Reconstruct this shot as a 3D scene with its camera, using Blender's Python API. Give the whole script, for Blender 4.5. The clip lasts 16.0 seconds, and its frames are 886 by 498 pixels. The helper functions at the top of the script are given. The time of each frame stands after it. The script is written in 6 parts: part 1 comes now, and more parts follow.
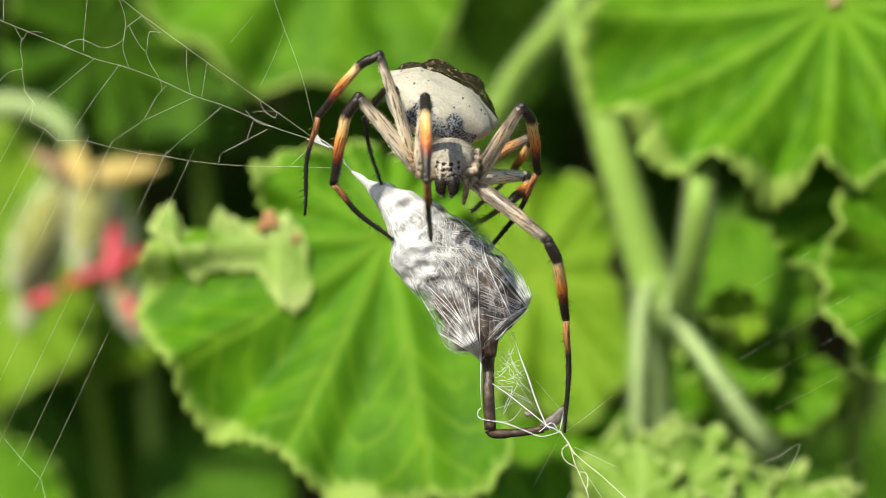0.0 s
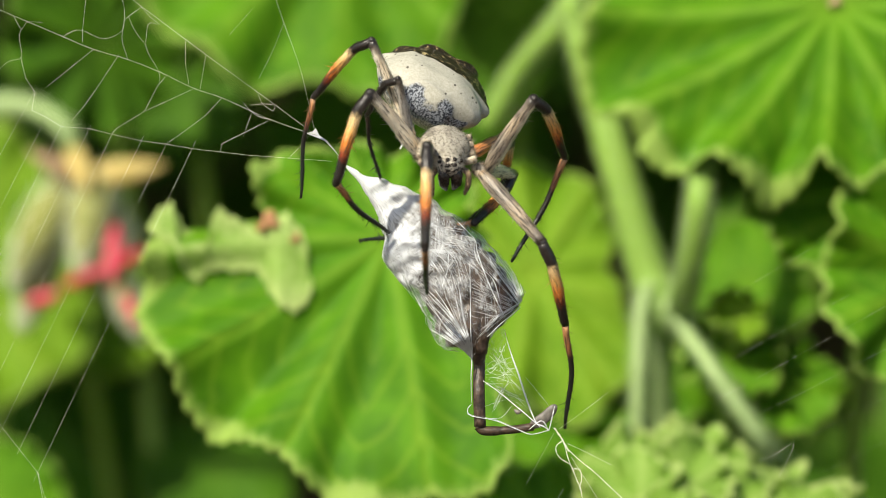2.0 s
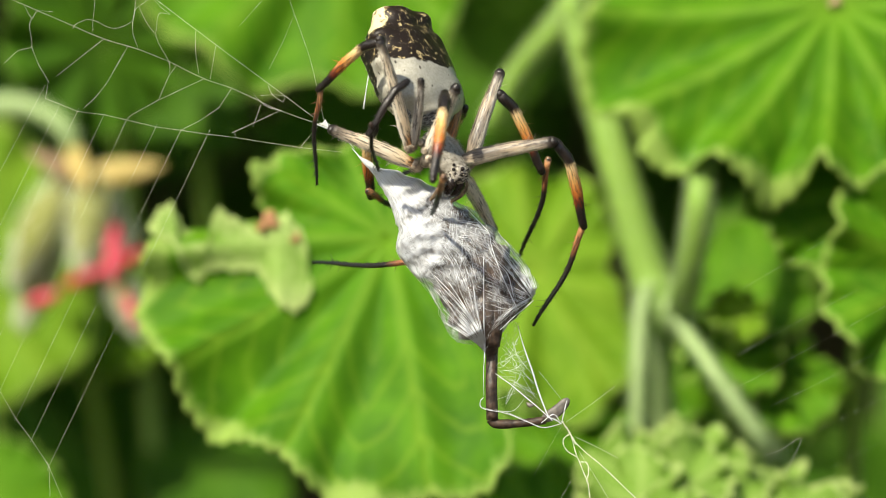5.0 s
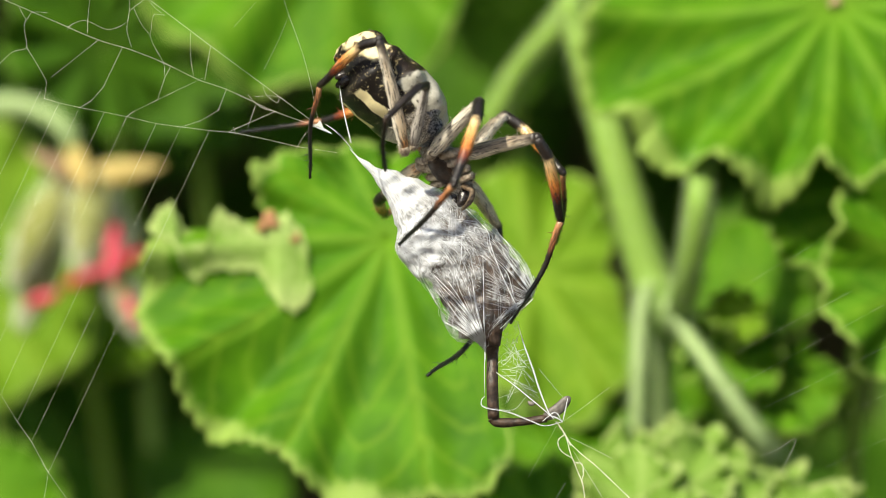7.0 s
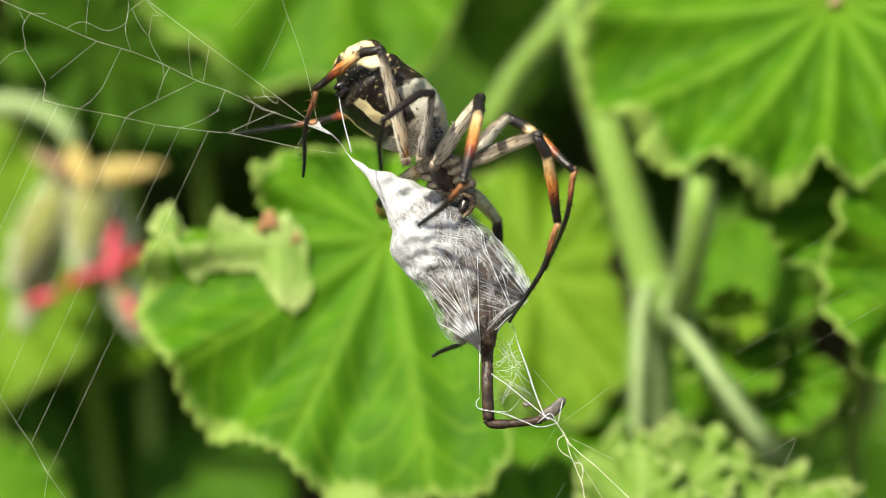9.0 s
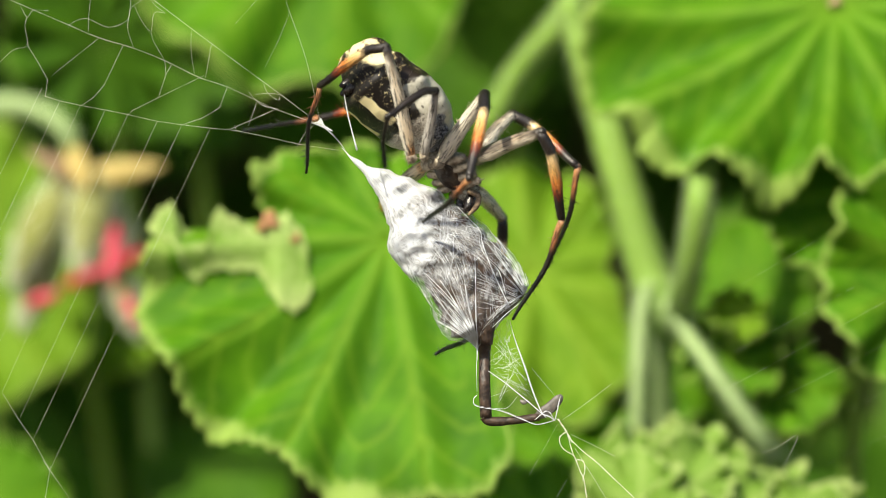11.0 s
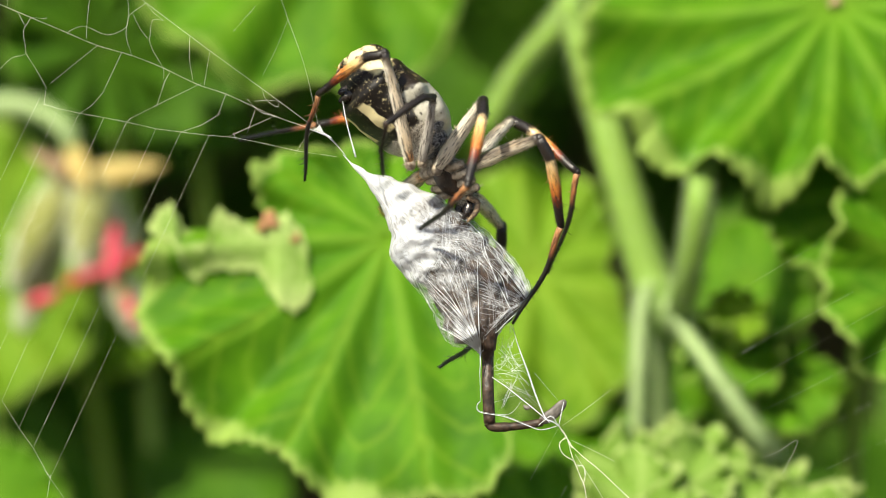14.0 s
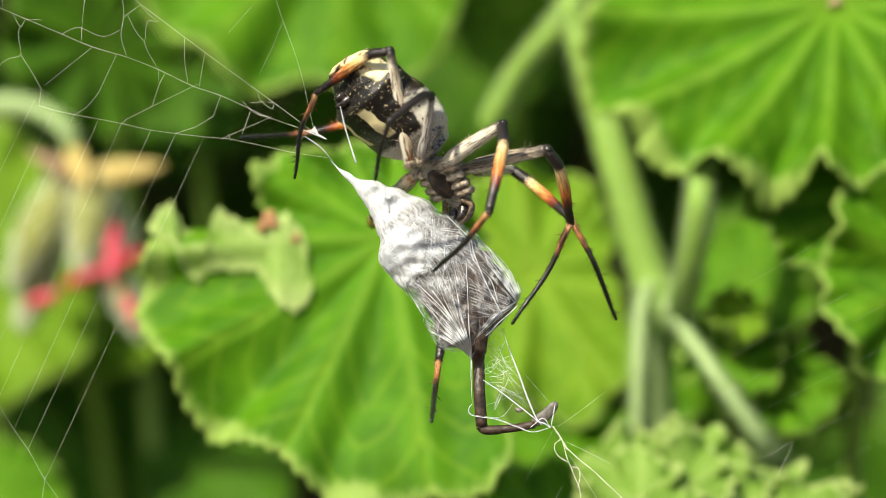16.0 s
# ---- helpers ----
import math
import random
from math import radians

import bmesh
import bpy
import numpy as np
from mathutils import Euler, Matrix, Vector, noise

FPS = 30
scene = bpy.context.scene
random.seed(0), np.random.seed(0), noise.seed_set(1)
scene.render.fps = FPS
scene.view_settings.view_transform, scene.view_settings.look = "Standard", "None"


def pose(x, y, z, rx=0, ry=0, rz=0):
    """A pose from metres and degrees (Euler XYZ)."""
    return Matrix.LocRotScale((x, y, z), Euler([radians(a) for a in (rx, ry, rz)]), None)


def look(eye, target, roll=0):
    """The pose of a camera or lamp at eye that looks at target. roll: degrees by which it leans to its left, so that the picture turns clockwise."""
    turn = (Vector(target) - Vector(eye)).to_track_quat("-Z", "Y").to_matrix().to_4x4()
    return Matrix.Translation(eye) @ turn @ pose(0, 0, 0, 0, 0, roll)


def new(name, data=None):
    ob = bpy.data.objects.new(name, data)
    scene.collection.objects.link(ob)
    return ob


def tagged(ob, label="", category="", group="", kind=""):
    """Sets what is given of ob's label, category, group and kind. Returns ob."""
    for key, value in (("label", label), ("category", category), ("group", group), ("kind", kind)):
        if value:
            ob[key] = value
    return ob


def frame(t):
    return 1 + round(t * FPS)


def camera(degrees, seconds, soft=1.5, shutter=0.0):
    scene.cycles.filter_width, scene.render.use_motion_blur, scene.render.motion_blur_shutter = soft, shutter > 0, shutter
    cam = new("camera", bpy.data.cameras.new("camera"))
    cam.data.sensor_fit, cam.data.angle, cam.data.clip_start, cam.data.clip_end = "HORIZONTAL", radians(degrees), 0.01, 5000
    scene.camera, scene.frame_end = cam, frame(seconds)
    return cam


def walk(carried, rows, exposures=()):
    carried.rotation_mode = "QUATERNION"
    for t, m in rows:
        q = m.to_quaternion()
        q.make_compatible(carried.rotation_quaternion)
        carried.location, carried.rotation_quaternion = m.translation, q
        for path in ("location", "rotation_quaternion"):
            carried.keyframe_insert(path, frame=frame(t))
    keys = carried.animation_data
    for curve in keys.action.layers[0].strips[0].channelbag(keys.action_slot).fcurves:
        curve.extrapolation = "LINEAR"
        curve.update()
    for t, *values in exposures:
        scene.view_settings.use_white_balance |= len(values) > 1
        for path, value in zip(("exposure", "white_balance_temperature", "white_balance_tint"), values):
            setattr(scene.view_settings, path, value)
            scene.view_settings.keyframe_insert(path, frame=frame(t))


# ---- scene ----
from mathutils.bvhtree import BVHTree

cam = camera(14.89, 16.0, soft=0.75)
cam.data.dof.use_dof = True
cam.data.dof.focus_distance = 0.299
cam.data.dof.aperture_fstop = 21.0
EYE = Vector((0, -0.3, 0.6))
HOME = Vector((0, 0, 0.6))          # middle of the web's plane; things are laid out in mm round it
walk(cam, [(0, look(EYE, HOME)), (16, look(EYE, HOME))],
     exposures=[(0, 0.57, 6800, 8), (2, 0.55, 6800, 8), (4, 0.58, 6800, 8), (7, 0.60, 6800, 8), (9, 0.60, 6800, 8), (12, 0.63, 6800, 8), (13, 0.65, 6800, 8), (14, 0.69, 6800, 8), (15.5, 0.69, 6800, 8), (16, 0.65, 6800, 8)])

# ---------------------------------------------------------------- light
world = bpy.data.worlds.new("sky")
scene.world = world
world.use_nodes = True
SUN_UP, SUN_ROUND = radians(40), radians(213)
sky = world.node_tree.nodes.new("ShaderNodeTexSky")
sky.sky_type, sky.sun_disc = "NISHITA", False
sky.sun_elevation, sky.sun_rotation = SUN_UP, SUN_ROUND
world.node_tree.links.new(sky.outputs[0], world.node_tree.nodes["Background"].inputs[0])
world.node_tree.nodes["Background"].inputs[1].default_value = 0.10
sun = new("sun", bpy.data.lights.new("sun", "SUN"))
sun.data.energy, sun.data.angle, sun.data.color = 4.5, radians(1.2), (1.0, 0.94, 0.80)
TOWARDS_SUN = Vector((math.sin(SUN_ROUND) * math.cos(SUN_UP), math.cos(SUN_ROUND) * math.cos(SUN_UP), math.sin(SUN_UP)))
sun.matrix_world = look(HOME + TOWARDS_SUN, HOME)


# ---------------------------------------------------------------- shaders
class Shader:
    """A node material written as formulas."""

    def __init__(self, name, rough=0.6, **inputs):
        self.m = bpy.data.materials.new(name)
        self.m.use_nodes = True
        self.t = self.m.node_tree
        self.b = self.t.nodes["Principled BSDF"]
        self.out = self.t.nodes["Material Output"]
        self.b.inputs["Roughness"].default_value = rough
        for k, v in inputs.items():
            self.b.inputs[k.replace("_", " ")].default_value = v

    def put(self, socket, v):
        if isinstance(v, bpy.types.NodeSocket):
            self.t.links.new(v, socket)
        elif isinstance(v, tuple) and len(v) == 3 and socket.type == "RGBA":
            socket.default_value = (*v, 1)
        else:
            socket.default_value = v

    def node(self, kind, *ins, **named):
        n = self.t.nodes.new("ShaderNode" + kind)
        for i, v in enumerate(ins):
            if v is not None:
                self.put(n.inputs[i], v)
        for k, v in named.items():
            self.put(n.inputs[k.replace("_", " ")], v)
        return n

    def math(self, op, a, b=0.0, c=0.0):
        n = self.t.nodes.new("ShaderNodeMath")
        n.operation = op
        for i, v in enumerate((a, b, c)):
            self.put(n.inputs[i], v)
        return n.outputs[0]

    def step(self, v, lo, hi):
        n = self.t.nodes.new("ShaderNodeMapRange")
        n.interpolation_type = "SMOOTHSTEP"
        for i, x in enumerate((v, lo, hi, 0.0, 1.0)):
            self.put(n.inputs[i], x)
        return n.outputs[0]

    def mix(self, f, a, b):
        n = self.t.nodes.new("ShaderNodeMix")
        n.data_type = "RGBA"
        self.put(n.inputs[0], f)
        self.put(n.inputs[6], a)
        self.put(n.inputs[7], b)
        return n.outputs[2]

    def coords(self, which="Object", scale=(1000, 1000, 1000), turn=(0, 0, 0)):
        c = self.node("TexCoord").outputs[which]
        n = self.node("Mapping")
        self.put(n.inputs[0], c)
        n.inputs[3].default_value = scale
        n.inputs[2].default_value = turn
        return n.outputs[0]

    def noise(self, vec, scale, detail=3.0, rough=0.55, warp=0.0):
        n = self.node("TexNoise")
        self.put(n.inputs["Vector"], vec)
        n.inputs["Scale"].default_value, n.inputs["Detail"].default_value = scale, detail
        n.inputs["Roughness"].default_value, n.inputs["Distortion"].default_value = rough, warp
        return n.outputs[0]

    def cells(self, vec, scale, feature="F1"):
        n = self.t.nodes.new("ShaderNodeTexVoronoi")
        n.feature = feature
        self.put(n.inputs["Vector"], vec)
        n.inputs["Scale"].default_value = scale
        return n.outputs["Distance"]

    def split(self, vec):
        n = self.node("SeparateXYZ", vec)
        return n.outputs[0], n.outputs[1], n.outputs[2]

    def bump(self, height, strength=0.4, distance=0.0001):
        n = self.node("Bump")
        n.inputs["Strength"].default_value, n.inputs["Distance"].default_value = strength, distance
        self.put(n.inputs["Height"], height)
        self.put(self.b.inputs["Normal"], n.outputs[0])

    def colour(self, v):
        self.put(self.b.inputs["Base Color"], v)
        return self

    def translucent(self, share, colour):
        """Lets light through, as a leaf does."""
        tr = self.node("BsdfTranslucent", colour)
        mx = self.node("MixShader", share, self.b.outputs[0], tr.outputs[0])
        self.t.links.new(mx.outputs[0], self.out.inputs[0])


def leaf_material(name, deep, mid, pale, share=0.3, fringe=(0.40, 0.55, 0.13)):
    s = Shader(name, 0.62)
    s.b.inputs["Specular IOR Level"].default_value = 0.18
    uv = s.node("UVMap").outputs[0]
    a, r, _ = s.split(uv)
    vec = s.coords("Object")
    wob = s.math("MULTIPLY", s.math("SUBTRACT", s.noise(vec, 0.35), 0.5), 0.14)
    f = s.math("FRACT", s.math("ADD", a, wob))
    near = s.math("MULTIPLY", s.math("ABSOLUTE", s.math("SUBTRACT", f, 0.5)), r)
    vein = s.math("SUBTRACT", 1.0, s.step(near, 0.0, 0.055))
    halo = s.math("SUBTRACT", 1.0, s.step(near, 0.0, 0.24))
    # side veins slant outward from each main vein
    side = s.math("SINE", s.math("ADD", s.math("MULTIPLY", r, 34.0), s.math("MULTIPLY", s.math("ABSOLUTE", s.math("SUBTRACT", f, 0.5)), -16.0)))
    side = s.math("MULTIPLY", s.step(side, 0.72, 1.0), s.step(r, 0.25, 0.5))
    cloud = s.noise(vec, 0.18, 4)
    grain = s.noise(vec, 2.2, 4)
    c = s.mix(s.step(cloud, 0.32, 0.72), deep, mid)
    c = s.mix(s.math("MULTIPLY", halo, 0.45), c, mid)
    c = s.mix(s.math("MULTIPLY", side, 0.25), c, pale)
    c = s.mix(s.math("MULTIPLY", vein, 0.28), c, pale)
    edge = s.step(s.math("ADD", r, s.math("MULTIPLY", s.math("SUBTRACT", grain, 0.5), 0.10)), 0.94, 1.0)
    c = s.mix(s.math("MULTIPLY", edge, 0.75), c, fringe)
    c = s.mix(s.math("MULTIPLY", s.step(grain, 0.5, 0.9), 0.3), c, pale)
    s.colour(c)
    s.bump(s.math("ADD", s.math("MULTIPLY", grain, 0.6), s.math("MULTIPLY", vein, -0.8)), 0.5, 0.0004)
    s.translucent(share, c)
    return s.m


def stem_material(name, low, high, hairy):
    s = Shader(name, 0.6)
    vec = s.coords("Object")
    c = s.mix(s.noise(vec, 0.25, 3), low, high)
    c = s.mix(s.step(s.noise(vec, 3.0, 4), 0.5, 0.8), c, hairy)
    s.colour(c)
    s.bump(s.noise(vec, 4.0, 4), 0.4, 0.0003)
    return s.m


def plain(name, a, b, scale, rough=0.6, relief=0.3, **more):
    s = Shader(name, rough, **more)
    vec = s.coords("Object")
    n = s.noise(vec, scale, 4)
    c = s.mix(s.step(n, 0.3, 0.7), a, b)
    c = s.mix(s.math("MULTIPLY", s.step(s.noise(vec, scale * 0.17, 2), 0.4, 0.7), 0.35), c, a)
    s.colour(c)
    s.bump(n, relief, 0.0002)
    return s.m


def abdomen_material():
    """Silver-white front back, dark mottled rear, black belly with two cream stripes."""
    s = Shader("abdomen_skin", 0.42)
    vec = s.coords("Object")
    x, y, z = s.split(vec)
    ax = s.math("ABSOLUTE", x)
    n1 = s.math("SUBTRACT", s.noise(vec, 0.9, 4), 0.5)
    n2 = s.noise(vec, 4.2, 4, 0.62, 0.6)
    n3 = s.noise(vec, 9.0, 3)
    white = s.mix(s.step(n2, 0.35, 0.7), (0.37, 0.355, 0.29), (0.47, 0.45, 0.38))
    pits = s.math("SUBTRACT", 1.0, s.step(s.cells(s.coords("Object", (1000, 640, 1000)), 1.35), 0.12, 0.18))
    white = s.mix(s.math("MULTIPLY", pits, 0.9), white, (0.06, 0.05, 0.04))
    streak = s.noise(s.coords("Object", (1000, 260, 1000)), 6.0, 3)
    slate = s.mix(s.step(streak, 0.42, 0.58), (0.025, 0.03, 0.042), (0.30, 0.32, 0.36))
    dark = s.mix(s.step(n2, 0.56, 0.60), (0.010, 0.007, 0.005), (0.52, 0.40, 0.16))
    flank = s.mix(s.step(n3, 0.4, 0.6), (0.11, 0.095, 0.08), (0.68, 0.63, 0.54))
    belly = s.mix(s.step(n2, 0.62, 0.65), (0.008, 0.006, 0.005), (0.62, 0.52, 0.28))
    cream = (0.78, 0.68, 0.38)
    ym = s.math("ADD", y, s.math("MULTIPLY", n1, 1.0))
    scallop = s.math("MULTIPLY", s.math("SINE", s.math("MULTIPLY", x, 2.0)), 0.25)
    back = s.mix(s.step(s.math("SUBTRACT", s.math("ADD", ym, scallop), s.math("MULTIPLY", ax, 0.28)), -0.1, 0.2), slate, white)
    rear = s.step(s.math("ADD", s.math("SUBTRACT", ym, s.math("MULTIPLY", ax, 0.05)), s.math("MULTIPLY", z, 0.3)), 5.5, 5.7)
    n4 = s.noise(vec, 1.5, 4, 0.7, 0.8)
    spine = s.mix(s.step(n4, 0.57, 0.63), (0.016, 0.010, 0.006), (0.48, 0.37, 0.18))
    back = s.mix(rear, back, spine)
    zz = s.math("ADD", z, s.math("MULTIPLY", n1, 1.2))
    side = s.mix(s.step(ym, 5.0, 5.5), s.mix(s.step(zz, -1.3, -1.0), flank, slate), dark)
    stripe = s.math("SUBTRACT", 1.0, s.step(s.math("ABSOLUTE", s.math("SUBTRACT", ax, s.math("ADD", 1.9, s.math("MULTIPLY", n1, 0.9)))), 0.55, 0.65))
    stripe = s.math("MULTIPLY", stripe, s.math("MULTIPLY", s.step(y, 4.2, 4.5), s.math("SUBTRACT", 1.0, s.step(y, 7.6, 7.9))))
    under = s.mix(stripe, belly, cream)
    under = s.mix(s.step(ym, 3.0, 3.6), flank, under)
    high = s.math("ADD", zz, s.math("MULTIPLY", s.step(ym, 1.6, 3.2), 1.8))
    c = s.mix(s.step(high, 0.0, 0.2), side, back)
    c = s.mix(s.step(zz, -1.5, -1.2), under, c)
    tail = s.math("MULTIPLY", s.math("MULTIPLY", s.step(ym, 8.7, 8.9), s.step(zz, -1.6, -1.1)), s.math("SUBTRACT", 1.0, s.step(zz, 0.55, 0.85)))
    c = s.mix(tail, c, s.mix(s.step(n1, -0.10, -0.02), (0.16, 0.10, 0.05), cream))
    s.colour(c)
    s.bump(s.math("ADD", s.math("MULTIPLY", n3, 0.5), n2), 0.35, 0.0001)
    s.b.inputs["Specular IOR Level"].default_value = 0.3
    return s.m


def leg_material(name, stops, under=None):
    """Bands along a leg joint: (share of its length, colour)."""
    s = Shader(name, 0.30)
    vec = s.coords("Object")
    g = s.split(s.node("TexCoord").outputs["Generated"])[2]
    stretched = s.coords("Object", (1800, 1800, 150))
    hair = s.noise(stretched, 3.6, 4, 0.7)
    pos = s.math("ADD", g, s.math("MULTIPLY", s.math("SUBTRACT", s.noise(vec, 2.5, 3), 0.5), 0.12))
    ramp = s.node("ValToRGB")
    s.put(ramp.inputs[0], pos)
    e = ramp.color_ramp.elements
    while len(e) < len(stops):
        e.new(0.5)
    for el, (p, col) in zip(e, stops):
        el.position, el.color = p, (*col, 1)
    base = ramp.outputs[0]
    if under:
        side = s.step(s.math("ADD", s.split(vec)[0], s.math("MULTIPLY", s.math("SUBTRACT", s.noise(vec, 1.5, 3), 0.5), 0.5)), -0.1, 0.25)
        base = s.mix(s.math("MULTIPLY", s.math("SUBTRACT", 1.0, side), s.math("SUBTRACT", 1.0, s.step(g, 0.84, 0.93))), base, under)
    c = s.mix(s.math("MULTIPLY", s.step(hair, 0.50, 0.60), 0.85), base, (0.03, 0.024, 0.02))
    c = s.mix(s.math("MULTIPLY", s.math("MULTIPLY", s.step(hair, 0.42, 0.30), 0.55), s.step(s.split(ramp.outputs[0])[0], 0.05, 0.3)), c, (0.75, 0.70, 0.58))
    s.colour(c)
    s.bump(hair, 0.5, 0.00012)
    return s.m


def silk_sheet_material():
    """Loose sheet of silk: matted threads that run from tip to tip, dense in some places and open in others."""
    s = Shader("silk_sheet", 0.38, Base_Color=(0.91, 0.93, 0.96, 1))
    u, v, _ = s.split(s.node("UVMap").outputs[0])
    vec = s.coords("Object")
    px, _, pz = s.split(vec)
    wob = s.math("MULTIPLY", s.math("SUBTRACT", s.noise(vec, 0.5, 2), 0.5), 0.16)
    wide = s.noise(vec, 0.8, 3)

    def streaks(twist, across, along, depth, seed):
        cu = s.math("MULTIPLY", s.math("ADD", s.math("ADD", u, wob), s.math("MULTIPLY", v, twist)), across)
        at = s.node("CombineXYZ", cu, s.math("MULTIPLY", v, along), seed).outputs[0]
        return s.noise(at, 1.0, depth, 0.6)

    f = None
    for twist, across, along, thin, seed in ((0.12, 34, 1.2, 0.020, 1.3), (-0.3, 30, 1.4, 0.020, 7.7), (0.7, 26, 1.8, 0.018, 3.1)):
        n = streaks(twist, across, along, 2, seed)
        ridge = s.math("SUBTRACT", 1.0, s.step(s.math("ABSOLUTE", s.math("SUBTRACT", n, 0.5)), 0.0, thin))
        f = ridge if f is None else s.math("MAXIMUM", f, ridge)
    fibre = s.math("MAXIMUM", s.step(streaks(0.2, 120, 4.0, 3, 4.4), 0.42, 0.62), s.step(streaks(-0.4, 100, 5.0, 3, 8.4), 0.46, 0.64))

    def patch(x, z, wide_x, wide_z):
        """1 at the middle of a patch of the sheet, 0 outside it."""
        dx = s.math("MULTIPLY", s.math("SUBTRACT", px, x), 1 / wide_x)
        dz = s.math("MULTIPLY", s.math("SUBTRACT", pz, z), 1 / wide_z)
        return s.math("SUBTRACT", 1.0, s.step(s.math("ADD", s.math("MULTIPLY", dx, dx), s.math("MULTIPLY", dz, dz)), 0.0, 1.0))

    slope = s.math("ADD", s.math("MULTIPLY", px, -0.040), s.math("MULTIPLY", pz, 0.012))
    matted = s.math("MULTIPLY", s.math("ADD", patch(-2.6, 0.2, 2.4, 3.0), s.math("MULTIPLY", patch(-4.8, 5.2, 2.4, 3.2), 0.75)), 0.32)
    torn = s.math("MULTIPLY", s.math("ADD", patch(4.2, -4.6, 2.0, 4.6), s.math("MULTIPLY", patch(-0.6, -4.6, 1.0, 1.6), 0.45)), 0.42)
    thick = s.math("SUBTRACT", s.math("ADD", s.math("ADD", s.noise(vec, 0.55, 4), slope), matted), torn)
    dense = s.step(thick, 0.46, 0.84)
    veil = s.math("MULTIPLY", s.step(thick, 0.24, 0.50), 0.30)
    c = s.math("ADD", s.math("MULTIPLY", dense, s.math("ADD", 0.40, s.math("MULTIPLY", fibre, 0.32))), s.math("ADD", 0.03, s.math("MULTIPLY", veil, s.math("ADD", 0.45, s.math("MULTIPLY", fibre, 0.55)))))
    c = s.math("MINIMUM", s.math("ADD", c, s.math("MULTIPLY", f, s.math("ADD", 0.03, s.math("MULTIPLY", s.step(wide, 0.40, 0.68), 0.5)))), 0.96)
    clear = s.node("BsdfTransparent")
    tr = s.node("BsdfTranslucent", (0.9, 0.92, 0.95))
    body = s.node("MixShader", 0.3, s.b.outputs[0], tr.outputs[0])
    mx = s.node("MixShader", c, clear.outputs[0], body.outputs[0])
    s.t.links.new(mx.outputs[0], s.out.inputs[0])
    s.bump(s.math("ADD", fibre, s.math("MULTIPLY", f, 0.7)), 0.3, 0.0001)
    return s.m


def silk_material(name, tone):
    s = Shader(name, 0.25, Base_Color=(*tone, 1))
    tr = s.node("BsdfTranslucent", tone)
    mx = s.node("MixShader", 0.4, s.b.outputs[0], tr.outputs[0])
    s.t.links.new(mx.outputs[0], s.out.inputs[0])
    return s.m


LEAF = leaf_material("leaf_green", (0.050, 0.165, 0.004), (0.108, 0.295, 0.006), (0.29, 0.48, 0.035), 0.35)
# the leaf green again, darkened: the shrub's shade is put into this colour
LEAF_SHADED = leaf_material("leaf_shaded_green", (0.035, 0.11, 0.005), (0.065, 0.18, 0.006), (0.15, 0.29, 0.03), 0.3, (0.18, 0.32, 0.05))
LEAF_YOUNG = leaf_material("leaf_young", (0.12, 0.27, 0.008), (0.205, 0.38, 0.02), (0.39, 0.54, 0.06), 0.4)
LEAF_LIME = leaf_material("leaf_lime", (0.16, 0.31, 0.03), (0.29, 0.47, 0.09), (0.52, 0.66, 0.20), 0.4, (0.58, 0.70, 0.26))
STEM = stem_material("stem_green", (0.15, 0.29, 0.03), (0.25, 0.41, 0.06), (0.38, 0.50, 0.18))
STEM_PALE = stem_material("stem_pale", (0.27, 0.40, 0.14), (0.38, 0.51, 0.22), (0.52, 0.61, 0.38))
SOIL = plain("soil", (0.035, 0.022, 0.014), (0.10, 0.065, 0.04), 0.2, 0.9)
# greenish brown of the dark gaps between leaves, for the added boards
SHADE_BOARD = plain("backing_board_shade", (0.07, 0.06, 0.025), (0.13, 0.115, 0.05), 0.05, 0.85)
SILK, WEB_SILK, SHEET = silk_material("silk_thread", (0.90, 0.92, 0.95)), silk_material("web_thread", (0.94, 0.95, 0.80)), silk_sheet_material()
ABDOMEN = abdomen_material()


def carapace_material():
    """Silver fur, dark round the eyes."""
    s = Shader("carapace_fur", 0.65)
    vec = s.coords("Object")
    x, y, z = s.split(vec)
    n = s.noise(vec, 4.0, 4, 0.65)
    c = s.mix(s.step(n, 0.36, 0.50), (0.13, 0.11, 0.085), (0.38, 0.35, 0.29))
    c = s.mix(s.math("MULTIPLY", s.step(s.noise(vec, 1.1, 2), 0.5, 0.62), 0.5), c, (0.12, 0.10, 0.08))
    face = s.step(s.math("ADD", s.math("MULTIPLY", y, -1.0), s.math("MULTIPLY", s.math("SUBTRACT", n, 0.5), 1.2)), 4.5, 4.8)
    c = s.mix(face, c, s.mix(s.step(n, 0.44, 0.52), (0.02, 0.014, 0.01), (0.56, 0.51, 0.43)))
    s.colour(c)
    s.bump(n, 0.8, 0.0002)
    return s.m


CARAPACE = carapace_material()
COXA = plain("coxa_brown", (0.13, 0.09, 0.06), (0.62, 0.53, 0.40), 2.2, 0.6, 0.6)
BLACK = plain("glossy_black", (0.012, 0.009, 0.008), (0.03, 0.022, 0.018), 4.0, 0.25)
PALP = plain("palp_fur", (0.05, 0.03, 0.02), (0.36, 0.25, 0.14), 4.0, 0.6)
CHITIN = plain("insect_brown", (0.009, 0.006, 0.004), (0.085, 0.045, 0.022), 0.9, 0.4, 1.0)
TAN = plain("insect_tan", (0.03, 0.018, 0.01), (0.20, 0.13, 0.07), 1.6, 0.5, 0.8)
PAD = plain("foot_pad_grey", (0.09, 0.08, 0.07), (0.17, 0.15, 0.13), 3.0, 0.5)
